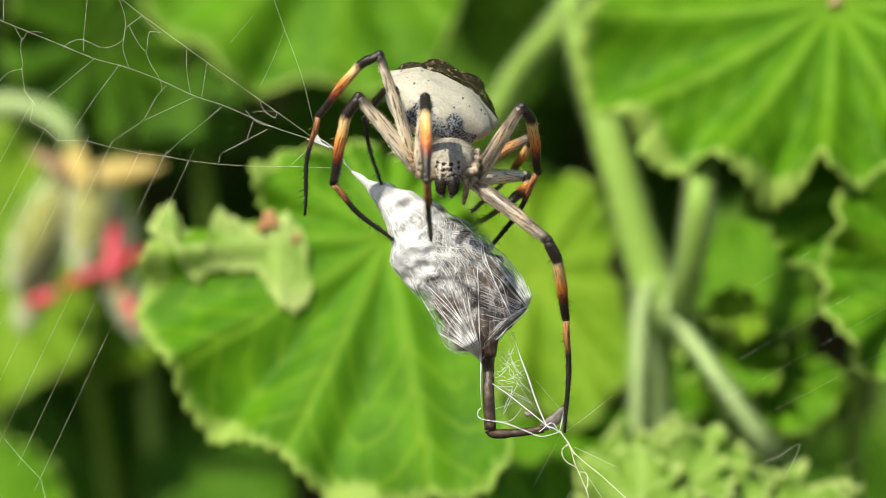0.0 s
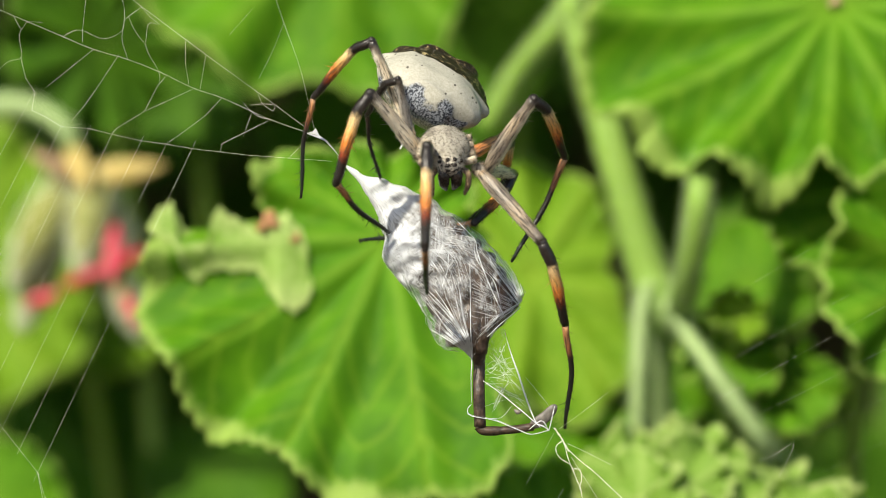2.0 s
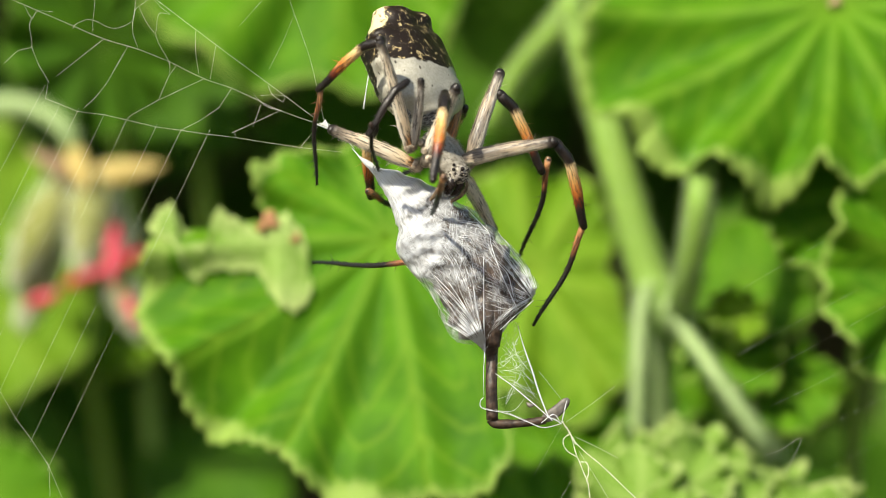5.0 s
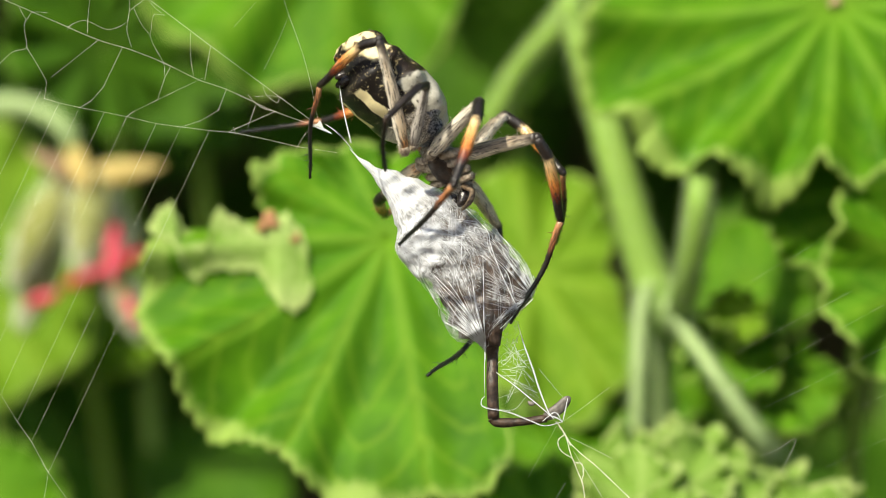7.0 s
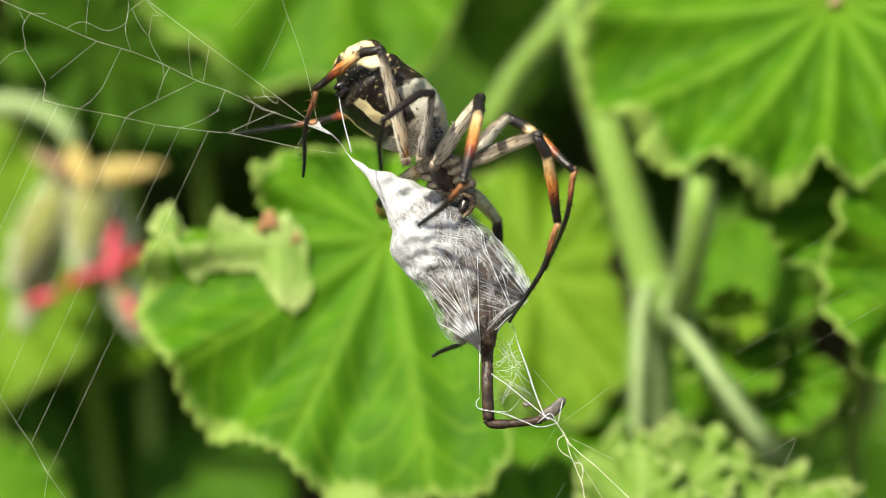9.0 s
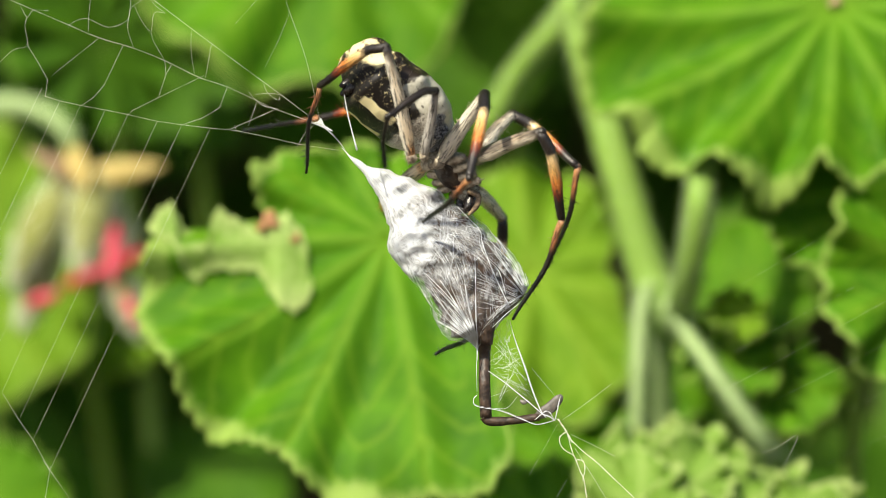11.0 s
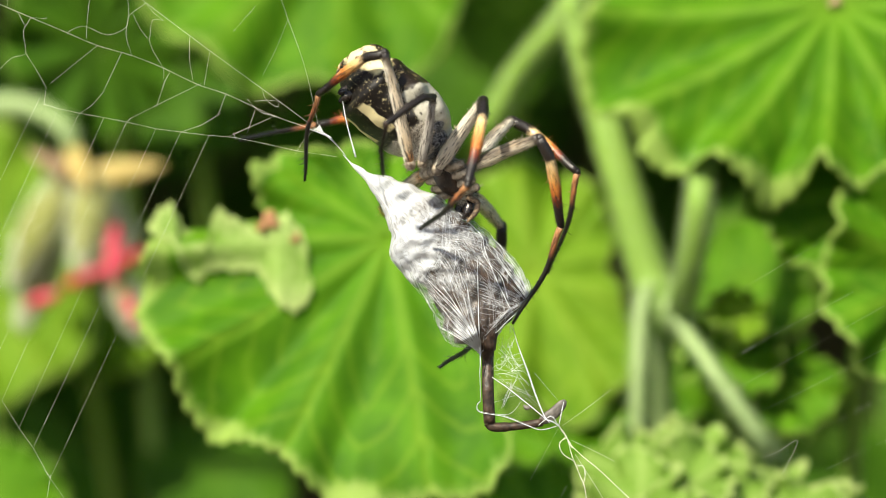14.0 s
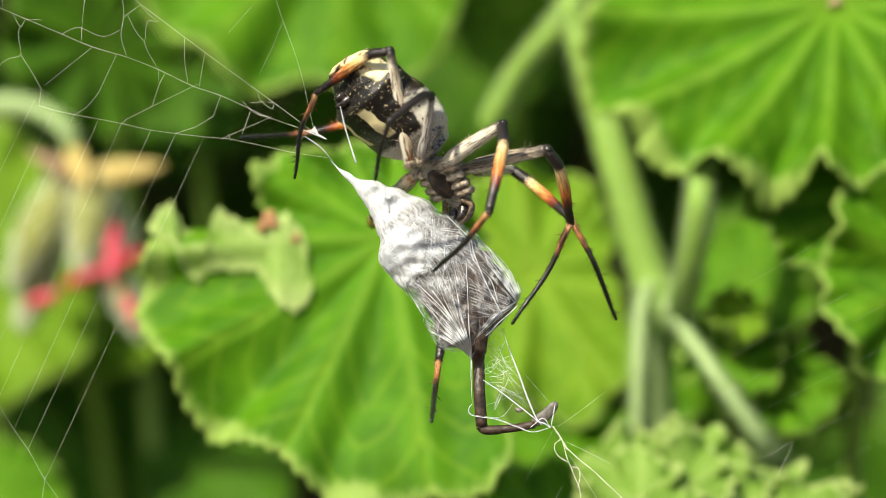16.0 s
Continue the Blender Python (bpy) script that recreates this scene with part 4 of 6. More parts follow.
def build_prey():
    thing = root("wrapped_insect")
    rnd = random.Random(9)
    g = Geo()
    n, k = 46, 40
    for_body = []
    for i in range(n + 1):
        s = 0.14 + 0.80 * i / n
        ridge = 0.86 + 0.04 * math.sin(i * 1.35)
        for_body.append([bundle_point(s, 2 * math.pi * j / k, ridge + 0.08 * noise.noise(Vector((i * 0.35, j * 0.5, 3)))) for j in range(k)])
    g.grid([[Vector((p.x, p.y * 0.72, p.z)) for p in row] for row in for_body], True, True)
    part("insect_body", g, CHITIN, thing, "dark brown insect body seen through silk")
    for pts, wide, name in (([(3.2, -1.0, 0.8), (4.0, -1.5, -1.4), (4.1, -1.3, -5.0), (3.9, -0.9, -8.6)], (0.5, 0.95, 0.85, 0.55), "hind_thigh"),
                            ([(0.2, -1.4, 1.6), (2.6, -1.9, 0.4), (4.8, -1.6, -1.4), (6.0, -0.8, -3.4)], (0.3, 0.34, 0.3, 0.22), "folded_leg"),
                            ([(-1.2, -1.2, -3.6), (0.4, -1.7, -4.6), (1.6, -1.5, -6.2), (2.2, -0.9, -7.6)], (0.28, 0.34, 0.3, 0.2), "folded_leg"),
                            ([(-3.2, -1.0, 2.4), (-0.6, -1.8, 1.0), (1.4, -2.0, -1.6), (2.2, -1.7, -4.4)], (0.26, 0.32, 0.3, 0.2), "folded_leg")):
        line = curve(pts, 7)
        tab = [(i / (len(wide) - 1), r) for i, r in enumerate(wide)]
        part(name, Geo().tube(line, [blend(tab, i / (len(line) - 1)) for i in range(len(line))], 12), LIMB, thing)
    for i in range(3):
        # pale rings of the hind body
        c = Vector((4.9 - 0.3 * i, -0.5, -4.2 - 0.95 * i))
        g = Geo().ball(c, (1.4 - 0.12 * i, 1.1 - 0.15 * i, 0.55), 18, 10)
        part("hind_ring", g, TAN, thing, "tan ring of the insect's hind body")
    g = Geo()
    n, k = 74, 56
    g.uvs, rows = [], []
    for i in range(n + 1):
        s = -0.09 + 1.09 * i / n
        rows.append([bundle_point(s, math.pi / 2 + 2 * math.pi * j / k, 1.0) for j in range(k)])
        g.uvs.extend((j / k, s) for j in range(k))
    g.grid(rows, True, True)
    sheet = new("silk_sheet", leaf_mesh("silk_sheet", g, SHEET))
    sheet.parent = thing
    sheet["label"] = "crumpled white sheet of silk"
    g0, g = g, Geo()

    def wind(s0, p0, s1, p1, r0, r1, lift=0.0):
        steps = 10
        line = [bundle_point(s0 + (s1 - s0) * i / steps, p0 + (p1 - p0) * i / steps, 1.02 + lift * math.sin(math.pi * i / steps)) for i in range(steps + 1)]
        g.tube(line, [r0 + (r1 - r0) * i / steps for i in range(steps + 1)], 4)

    def loop(s0, p0, s1, p1, bow, r):
        """A thread that bends sideways on its way over the bundle."""
        steps = 10
        line = []
        for i in range(steps + 1):
            f = i / steps
            b = bow * math.sin(math.pi * f)
            line.append(bundle_point(min(0.97, max(-0.05, s0 + (s1 - s0) * f - b * (p1 - p0) * 0.25)), min(6.6, max(2.8, p0 + (p1 - p0) * f + b * (s1 - s0) * 4)), 1.025))
        g.tube(line, r, 4)

    skin = BVHTree.FromPolygons([Vector(p) for p in g0.v], g0.f)
    eye = (EYE - HOME) * 1000

    def lay(pts, r0, r1=None):
        """A thread laid over the front of the bundle, through points given across and up."""
        line = []
        for p in curve([(u, 0, v) for u, v in pts], 8):
            ray = (spot(p.x, p.z, -6) - eye).normalized()
            hit = skin.ray_cast(eye, ray)[0]
            if hit:
                line.append(hit - ray * 0.05)
        m = len(line) - 1
        if m < 4:
            return
        flat = [line[0]] + [(line[i - 1] + line[i] * 2 + line[i + 1]) / 4 for i in range(1, m)] + [line[m]]
        flat = [Vector((p.x, min(p.y, q.y), p.z)) for p, q in zip(flat, line)]
        r1 = r0 if r1 is None else r1
        g.tube(flat, [r0 + (r1 - r0) * i / m for i in range(m + 1)], 4)

    def fan(start, spread, end, gather, n, r, bow=0.0, taper=1.0, reach=(1.0, 1.0)):
        """Threads from a wide place to a narrow one."""
        for _ in range(n):
            f = rnd.uniform(-1, 1)
            a = Vector(start) + Vector(spread) * f + Vector((rnd.gauss(0, 0.12), rnd.gauss(0, 0.12)))
            e = Vector(end) + Vector(gather) * f + Vector((rnd.gauss(0, 0.06), rnd.gauss(0, 0.06)))
            a = e.lerp(a, rnd.uniform(*reach))
            d = e - a
            mid = (a + e) / 2 + Vector((-d.y, d.x)) * (bow * rnd.uniform(0.3, 1.4) + rnd.gauss(0, 0.03))
            size = r * rnd.choice((0.5, 0.7, 1.0, 1.6))
            lay([a, a.lerp(mid, 0.5) * 0.9 + mid * 0.1, mid, mid.lerp(e, 0.5), e], size, size * taper)

    # drawn from the upper tip down both edges
    fan((-3.6, 5.2), (2.4, 1.6), (-7.1, 8.2), (0.12, 0.12), 34, 0.014, 0.02, 1.8, (0.5, 1.25))
    fan((-4.2, 2.6), (0.5, 0.9), (-6.6, 7.2), (0.2, 0.3), 14, 0.016, -0.03, 1.4)
    # the matted patch at the bulging edge, threads spreading from it
    fan((-0.6, 2.0), (0.5, 1.5), (-4.4, -0.4), (0.1, 1.0), 40, 0.015, 0.03, 1.2, (0.4, 1.0))
    fan((-1.6, 3.6), (1.2, 0.6), (-4.5, 0.6), (0.1, 0.6), 18, 0.012, 0.06, 1.2)
    # the band along the lower edge
    fan((-4.2, -0.8), (0.5, 0.8), (-1.2, -5.6), (0.4, 0.3), 26, 0.014, -0.04, 1.0, (0.5, 1.1))
    # gathered into the cord at the lower tip
    fan((-0.4, -4.0), (2.4, 1.9), (3.1, -8.6), (0.12, 0.1), 30, 0.014, 0.02, 1.7, (0.45, 1.15))
    fan((1.6, -6.4), (2.0, -1.2), (3.15, -9.0), (0.1, 0.1), 22, 0.016, 0.02, 1.5)
    for pts, r in (([(-0.2, -3.0), (0.9, -4.6), (1.9, -6.2), (2.7, -7.6), (3.15, -8.9)], 0.050),
                   ([(-1.5, -2.4), (0.3, -4.2), (1.7, -5.9), (2.6, -7.4), (3.1, -8.8)], 0.045),
                   ([(-2.0, -1.9), (-0.9, -3.3), (0.7, -5.0), (2.2, -6.9), (3.1, -8.9)], 0.026),
                   ([(2.85, -0.6), (2.9, -2.4), (2.95, -4.6), (3.0, -6.8), (3.2, -9.0)], 0.034),
                   ([(2.0, -3.4), (2.2, -4.8), (2.5, -6.2), (2.8, -7.4), (3.1, -8.6)], 0.026),
                   ([(0.8, -5.0), (0.4, -5.8), (0.2, -6.6), (0.4, -7.4)], 0.022),
                   # long threads over the dark side
                   ([(1.6, 1.9), (3.2, 1.5), (3.5, 0.4), (4.2, -1.6), (5.2, -3.8), (5.9, -5.2)], 0.032),
                   ([(3.2, 1.5), (3.3, 0.2), (3.9, -1.0), (5.0, -2.2), (5.6, -4.2)], 0.024),
                   ([(-1.6, 6.2), (-0.4, 5.4), (0.6, 4.2), (1.8, 3.0), (3.2, 1.6)], 0.030),
                   ([(1.5, 2.6), (1.0, 0.8), (0.9, -1.2), (0.4, -2.8)], 0.020),
                   ([(3.3, -8.0), (4.6, -7.0), (5.6, -6.0), (6.8, -5.0), (7.6, -4.2)], 0.036)):
        lay(pts, r * 0.7, r * 1.5)
    # a thin sheet of threads over the side towards the foot
    fan((4.6, 0.4), (1.2, 1.0), (7.4, -4.0), (0.2, 0.5), 34, 0.013, 0.03, 1.2, (0.4, 1.1))
    fan((2.4, -3.2), (0.4, 1.6), (6.4, -4.6), (0.4, 0.8), 22, 0.010, -0.04, 1.0, (0.5, 1.2))
    fan((4.2, -6.4), (0.8, 0.8), (7.0, -4.4), (0.4, 0.4), 14, 0.010, 0.05)
    fan((3.6, -2.0), (0.3, 1.2), (4.6, -6.6), (0.8, 0.3), 8, 0.009, 0.05)
    # crossing threads over the middle
    fan((-0.4, 1.2), (1.4, 0.8), (2.0, -3.0), (1.2, 0.8), 20, 0.010, 0.08)
    fan((-2.6, 3.0), (0.9, 0.9), (1.8, 1.2), (0.6, 1.4), 24, 0.010, -0.12)
    fan((0.2, 3.4), (1.6, -0.8), (-1.2, -1.6), (1.8, 0.6), 20, 0.010, 0.1)
    fan((1.0, 0.2), (0.6, 1.4), (4.6, -2.2), (0.5, 1.4), 12, 0.009, 0.1)
    for _ in range(46):
        # stray loops
        a, b = rnd.uniform(0.05, 0.75), rnd.uniform(3.2, 5.6)
        loop(a, b, a + rnd.gauss(0, 0.1), b + rnd.gauss(0, 0.5), rnd.gauss(0, 0.5), rnd.choice((0.007, 0.009, 0.013)))
    for _ in range(50):
        s0, p0 = rnd.uniform(0.0, 0.9), rnd.uniform(0.2, 2.9)
        wind(s0, p0, min(0.97, s0 + rnd.uniform(0, 0.4)), p0 + rnd.uniform(-1.2, 1.2), 0.012, 0.012)
    tagged(part("strand_tangle", g, SILK, thing, "tangle of white silk strands"), kind="stuff")
    # the bent hind leg that sticks out
    g = Geo().tube(curve([(3.2, -1.5, -2.6), (3.45, -1.5, -6.2), (3.75, 0.35, -9.4), (3.75, -0.3, -12), (3.9, -0.2, -15.1)], 6), [0.62] * 12 + [0.52] * 13, 10)
    part("hind_shin", g, LIMB, thing, "thick brown insect shin")
    g = Geo().tube(curve([(3.75, -0.2, -15.0), (4.3, -0.2, -15.45), (6.5, -0.2, -15.35), (8.6, -0.1, -15.05)], 6), [0.5, 0.48] + [0.42] * 8 + [0.36] * 9, 10)
    part("hind_foot", g, LIMB, thing, "slender brown insect foot")
    g = Geo().tube(curve([(8.4, -0.15, -15.0), (9.6, -0.3, -14.2), (10.6, -0.5, -13.1)], 5), [0.3, 0.42, 0.5, 0.52, 0.52, 0.52, 0.5, 0.48, 0.44, 0.36, 0.15], 10, 0.4)
    part("claw_pad", g, PAD, thing, "flattened grey-brown foot pad")
    # strands between bundle, leg and anchor
    for pts, r0, r1 in (([(6.0, 0, -6.7), (6.5, -0.2, -8.4), (7.35, -0.3, -10.7), (7.9, -0.3, -12.4), (8.7, -0.4, -14.4), (9.2, -0.5, -15.1)], 0.05, 0.075),
                        ([(4.1, -0.5, -11.0), (5.4, -0.6, -11.9), (6.9, -0.5, -13.1), (8.0, -0.5, -14.0), (8.9, -0.4, -14.8)], 0.06, 0.085),
                        ([(3.1, -0.7, -13.1), (2.8, -0.8, -13.5), (3.1, -0.8, -14.1), (5.2, -0.7, -14.5), (7.1, -0.6, -15.25), (8.4, -0.55, -15.7), (9.9, -0.4, -15.35)], 0.045, 0.05),
                        ([(3.05, -0.7, -8.2), (3.1, -0.8, -9.6), (3.05, -0.8, -10.6), (3.1, -0.8, -13.0)], 0.12, 0.02),
                        ([(3.1, -0.8, -8.9), (4.7, -0.7, -7.2), (5.3, -0.4, -6.1), (5.9, -0.2, -5.8)], 0.05, 0.04),
                        ([(10.45, -0.6, -13.2), (10.2, -0.6, -14.2), (10.0, -0.5, -15.3)], 0.03, 0.04),
                        ([(8.9, -0.5, -14.8), (9.5, -0.5, -15.0), (10.0, -0.4, -15.35)], 0.09, 0.09),
                        ([(8.2, -0.5, -15.3), (9.3, -0.5, -14.5), (9.9, -0.5, -15.2)], 0.04, 0.04),
                        ([(-11.2, 0, 10.9), (-9.9, -0.2, 9.9), (-8.7, 0, 8.6)], 0.02, 0.03)):
        line = curve(pts, 7)
        m = len(line) - 1
        g = Geo().tube(line, [(r0 + (r1 - r0) * i / m) * 0.62 * (1 + 0.5 * noise.noise(p * 2.6)) for i, p in enumerate(line)], 6)
        for _ in range(3):
            off = Vector((rnd.gauss(0, 0.06), rnd.gauss(0, 0.06), rnd.gauss(0, 0.06)))
            g.tube([p + off * math.sin(math.pi * i / m) for i, p in enumerate(line)], 0.011, 4)
        part("silk_strand", g, SILK, thing)
    g = Geo()
    for _ in range(34):
        # fine slack mesh in the corner between shin and foot
        w, d = rnd.random(), rnd.random()
        a = Vector((4.0, -0.3, -8.0)).lerp(Vector((4.2, -0.3, -14.6)), w ** 1.3) + Vector((rnd.uniform(0, 1.6), rnd.uniform(-0.5, 0.5), 0))
        b = Vector((6.2, -0.3, -7.4)).lerp(Vector((9.4, -0.3, -14.8)), d)
        b = a.lerp(b, rnd.uniform(0.3, 1.0))
        beaded(g, curve([a, a.lerp(b, 0.5) + Vector((rnd.gauss(0, 0.2), 0, rnd.uniform(-0.5, 0.25))), b], 5), rnd.choice((0.006, 0.008, 0.011, 0.015)), rnd, 0.4)
    for c, r in (((5.0, -0.2, -9.6), 0.5), ((5.7, -0.2, -10.8), 0.35), ((4.6, -0.2, -10.2), 0.4), ((6.4, -0.2, -9.2), 0.35)):
        # curls of slack silk
        g.tube([Vector(c) + Vector((r * math.cos(q * 0.5), 0.1 * math.sin(q), r * 0.7 * math.sin(q * 0.5 + 0.4))) for q in range(13)], 0.012, 4)
    for a, b in (((7.9, -0.3, -10.7), (10.0, -0.4, -13.2)), ((5.9, -0.3, -10.2), (7.6, -0.4, -13.0)), ((6.0, -0.3, -9.4), (5.8, -0.3, -12.6)), ((7.2, -0.4, -12.6), (8.3, -0.5, -13.6)), ((4.2, -0.5, -13.3), (7.4, -0.3, -12.2))):
        beaded(g, [Vector(a).lerp(Vector(b), i / 4) for i in range(5)], 0.009, rnd, 0.25)
    tagged(part("loose_silk", g, SILK, thing, "loose white silk at the insect's foot"), kind="stuff")
    part("scrap", Geo().tube(curve([(6.9, -0.3, -13.5), (7.2, -0.4, -13.75), (7.7, -0.4, -13.6)], 4), [0.05, 0.1, 0.16, 0.2, 0.22, 0.2, 0.16, 0.1, 0.04], 8, 0.5), PAD, thing, "curled brown scrap in the silk")
    g = Geo()
    g.uvs, rows = [], []
    for i in range(11):
        f = i / 10
        a, b = Vector((5.0, 0, -6.4)).lerp(Vector((4.0, -0.2, -9.8)), f), Vector((6.3, 0, -6.3)).lerp(Vector((5.2, -0.1, -9.4)), f)
        rows.append([a.lerp(b, j / 6) + Vector((0, 0.25 * math.sin(j * 1.4 + i * 0.6), 0.15 * math.sin(i * 1.7 + j))) for j in range(7)])
        g.uvs.extend((0.6 + 0.02 * j, 0.6 + 0.03 * i) for j in range(7))
    g.grid(rows, False)
    rag = new("silk_rag", leaf_mesh("silk_rag", g, SHEET))
    rag.parent = thing
    rag["label"] = "torn rag of silk under the bundle"
    tagged(thing, "insect wrapped in white silk with a brown leg sticking out", "insect")
    return thing


prey = build_prey()

# ---------------------------------------------------------------- spider
SPIDER = root("spider")
tagged(SPIDER, "banded orb-weaver spider with silvery abdomen holding wrapped prey", "spider")


def build_abdomen():
    wide = [(0, 0.9), (0.6, 2.6), (2, 4.1), (3.6, 4.7), (4.6, 4.4), (5.6, 4.3), (6.6, 4.1), (7.6, 4.1), (8.6, 3.4), (9.6, 2.7), (10.4, 2.0), (10.9, 0.9)]
    top = [(0, 0.8), (0.8, 1.9), (2.5, 2.4), (5, 2.5), (7.5, 2.3), (9, 1.8), (10.2, 1.3), (10.9, 0.3)]
    low = [(0, 0.8), (1, 1.8), (3, 2.8), (6, 3.4), (7.4, 3.5), (8.6, 2.4), (10, 1.0), (10.9, 0.2)]
    n, k = 60, 64
    rows = []
    for i in range(n + 1):
        y = 10.9 * i / n
        row = []
        for j in range(k):
            q = 2 * math.pi * j / k
            c, s = math.cos(q), math.sin(q)
            x = blend(wide, y) * 0.95 * math.copysign(abs(c) ** 0.85, c)
            z = (blend(top, y) if s > 0 else blend(low, y)) * math.copysign(abs(s) ** 0.9, s)
            p = Vector((x, y, z))
            for bx, by, bz, br in ((1.3, 9.9, 0.9, 1.3), (-1.3, 9.9, 0.9, 1.3), (4.6, 5.4, 0.2, 0.9), (-4.6, 5.4, 0.2, 0.9), (3.9, 8.0, 0.2, 1.1), (-3.9, 8.0, 0.2, 1.1), (4.2, 2.6, 0.3, 1.0), (-4.2, 2.6, 0.3, 1.0)):
                p += (p - Vector((0, y, 0))).normalized() * (1.25 if by > 9 else 1.5 if by == 5.4 else 0.7) * math.exp(-((p - Vector((bx, by, bz))).length / br) ** 2)
            p += p.normalized() * (0.22 * noise.noise(p * 0.55) + 0.06 * noise.noise(p * 2.0))
            p.z -= 0.018 * max(0.0, y - 4) ** 2
            p *= 1.07
            row.append(p)
        rows.append(row)
    ab = part("abdomen", Geo().grid(rows, True, True), ABDOMEN, SPIDER, "silvery abdomen with dark mottled rear and black belly")
    for x, y, r, h in ((-0.5, 8.9, 0.6, 1.2), (0.5, 8.9, 0.6, 1.2), (0, 9.5, 0.5, 0.9)):
        part("spinneret", Geo().tube([(x, y - 0.3, -1.8), (x, y, -2.6), (x * 0.8, y + 0.2, -2.6 - h * 0.6), (x * 0.6, y + 0.3, -2.6 - h)], [r, r, r * 0.75, r * 0.3], 10), BLACK, ab)
    part("dragline", Geo().tube(curve([(0, 9.2, -3.6), (0, 7.3, -4.9), (0, 4.7, -6.4)], 5), [0.02, 0.03, 0.04, 0.05, 0.05, 0.05, 0.05, 0.05, 0.06, 0.07, 0.08], 6), SILK, ab, "white silk line drawn from the spinnerets")
    h = Geo()
    rnd = random.Random(5)
    for _ in range(700):
        row = rows[rnd.randrange(3, n - 2)]
        p = row[rnd.randrange(k)]
        h.spine(p, p - Vector((0, 5, 0)) + Vector((rnd.gauss(0, 1), rnd.gauss(0, 1), rnd.gauss(0, 1))), rnd.uniform(0.12, 0.3), 0.012)
    part("bristle", h, CARAPACE, ab)
    return ab


def build_front():
    wide = [(0, 0.7), (0.5, 1.6), (1.6, 2.3), (2.8, 2.35), (3.8, 1.7), (4.6, 1.25), (5.3, 1.0), (5.6, 0.5)]
    top = [(0, 0.3), (0.8, 0.9), (2, 1.25), (3.6, 1.3), (4.8, 1.25), (5.4, 0.9), (5.6, 0.4)]
    n, k = 34, 36
    rows = []
    for i in range(n + 1):
        y = 5.6 * i / n
        row = []
        for j in range(k):
            q = 2 * math.pi * j / k
            c, s = math.cos(q), math.sin(q)
            p = Vector((blend(wide, y) * 0.9 * c, -y, (blend(top, y) if s > 0 else 0.75 * min(1, blend(wide, y))) * s))
            p += p.normalized() * 0.06 * noise.noise(p * 1.6)
            row.append(p)
        rows.append(row)
    front = part("cephalothorax", Geo().grid(rows, True, True), CARAPACE, SPIDER, "silver-grey furry carapace")
    for x, y, z, r in ((0.3, 5.3, 0.75, 0.2), (-0.3, 5.3, 0.75, 0.2), (0.32, 4.95, 1.12, 0.2), (-0.32, 4.95, 1.12, 0.2), (0.95, 4.75, 0.7, 0.17), (-0.95, 4.75, 0.7, 0.17), (0.9, 4.4, 0.9, 0.15), (-0.9, 4.4, 0.9, 0.15)):
        part("eye", Geo().ball((x, -y, z), r, 12, 8), BLACK, front)
    for x in (-0.5, 0.5):
        part("chelicera", Geo().tube([(x, -4.8, 0.2), (x * 1.1, -5.4, -0.5), (x * 1.05, -5.7, -1.2), (x * 0.6, -5.8, -1.8)], [0.42, 0.56, 0.46, 0.15], 12), BLACK, front, "glossy black jaw")
        line = curve([(x * 2, -4.4, -0.6), (x * 3.2, -5.2, -0.5), (x * 3.2, -5.7, -1.4), (x * 2.8, -5.7, -2.6)], 6)
        pg = Geo().tube(line, [0.28] * 8 + [0.26] * 6 + [0.22, 0.2, 0.18, 0.15, 0.1], 8)
        rnd = random.Random(7)
        for p in line[4:]:
            for _ in range(10):
                pg.spine(p, (rnd.gauss(0, 1), rnd.gauss(0, 1), rnd.gauss(0, 1)), 0.45, 0.014)
        part("pedipalp", pg, PALP, front, "short hairy pale feeler")
    sg = Geo().ball((0, -2.4, -0.75), (1.15, 1.6, 0.3), 20, 12)
    for _ in range(160):
        q, d = rnd.uniform(0, 6.3), rnd.uniform(0.2, 1.0)
        sg.spine((1.1 * d * math.cos(q), -2.4 + 1.5 * d * math.sin(q), -0.75 - 0.28 * math.sqrt(1 - d * d)), (rnd.gauss(0, 0.5), rnd.gauss(0, 0.5), -1), rnd.uniform(0.25, 0.5), 0.02)
    part("sternum", sg, CHITIN, front, "dark hairy breastplate")
    for sx in (-1, 1):
        for y in (1.2, 2.1, 3.0, 3.8):
            line = curve([(sx * 0.7, -y, -0.55), (sx * 1.4, -y, -0.5), (sx * 2.0, -y - 0.05, -0.35), (sx * 2.5, -y - 0.1, -0.1)], 3)
            cg = Geo().tube(line, [0.26, 0.33, 0.37, 0.36, 0.38, 0.36, 0.30, 0.34, 0.36, 0.30], 10)
            for p in line:
                for _ in range(16):
                    cg.spine(p, (rnd.gauss(0, 0.6), rnd.gauss(0, 1), rnd.gauss(0, 1)), rnd.uniform(0.5, 0.75), 0.02)
            part("coxa", cg, COXA, front)
    h = Geo()
    rnd = random.Random(6)
    for _ in range(1800):
        row = rows[rnd.randrange(2, n)]
        p = row[rnd.randrange(k)]
        h.spine(p, Vector((p.x, 0, p.z + 0.2)).normalized() + Vector((rnd.gauss(0, 0.4), rnd.gauss(0, 0.4) - 0.5, rnd.gauss(0, 0.3))), rnd.uniform(0.2, 0.6), 0.014)
    part("fur", h, CARAPACE, front)
    return front


abdomen, front = build_abdomen(), build_front()


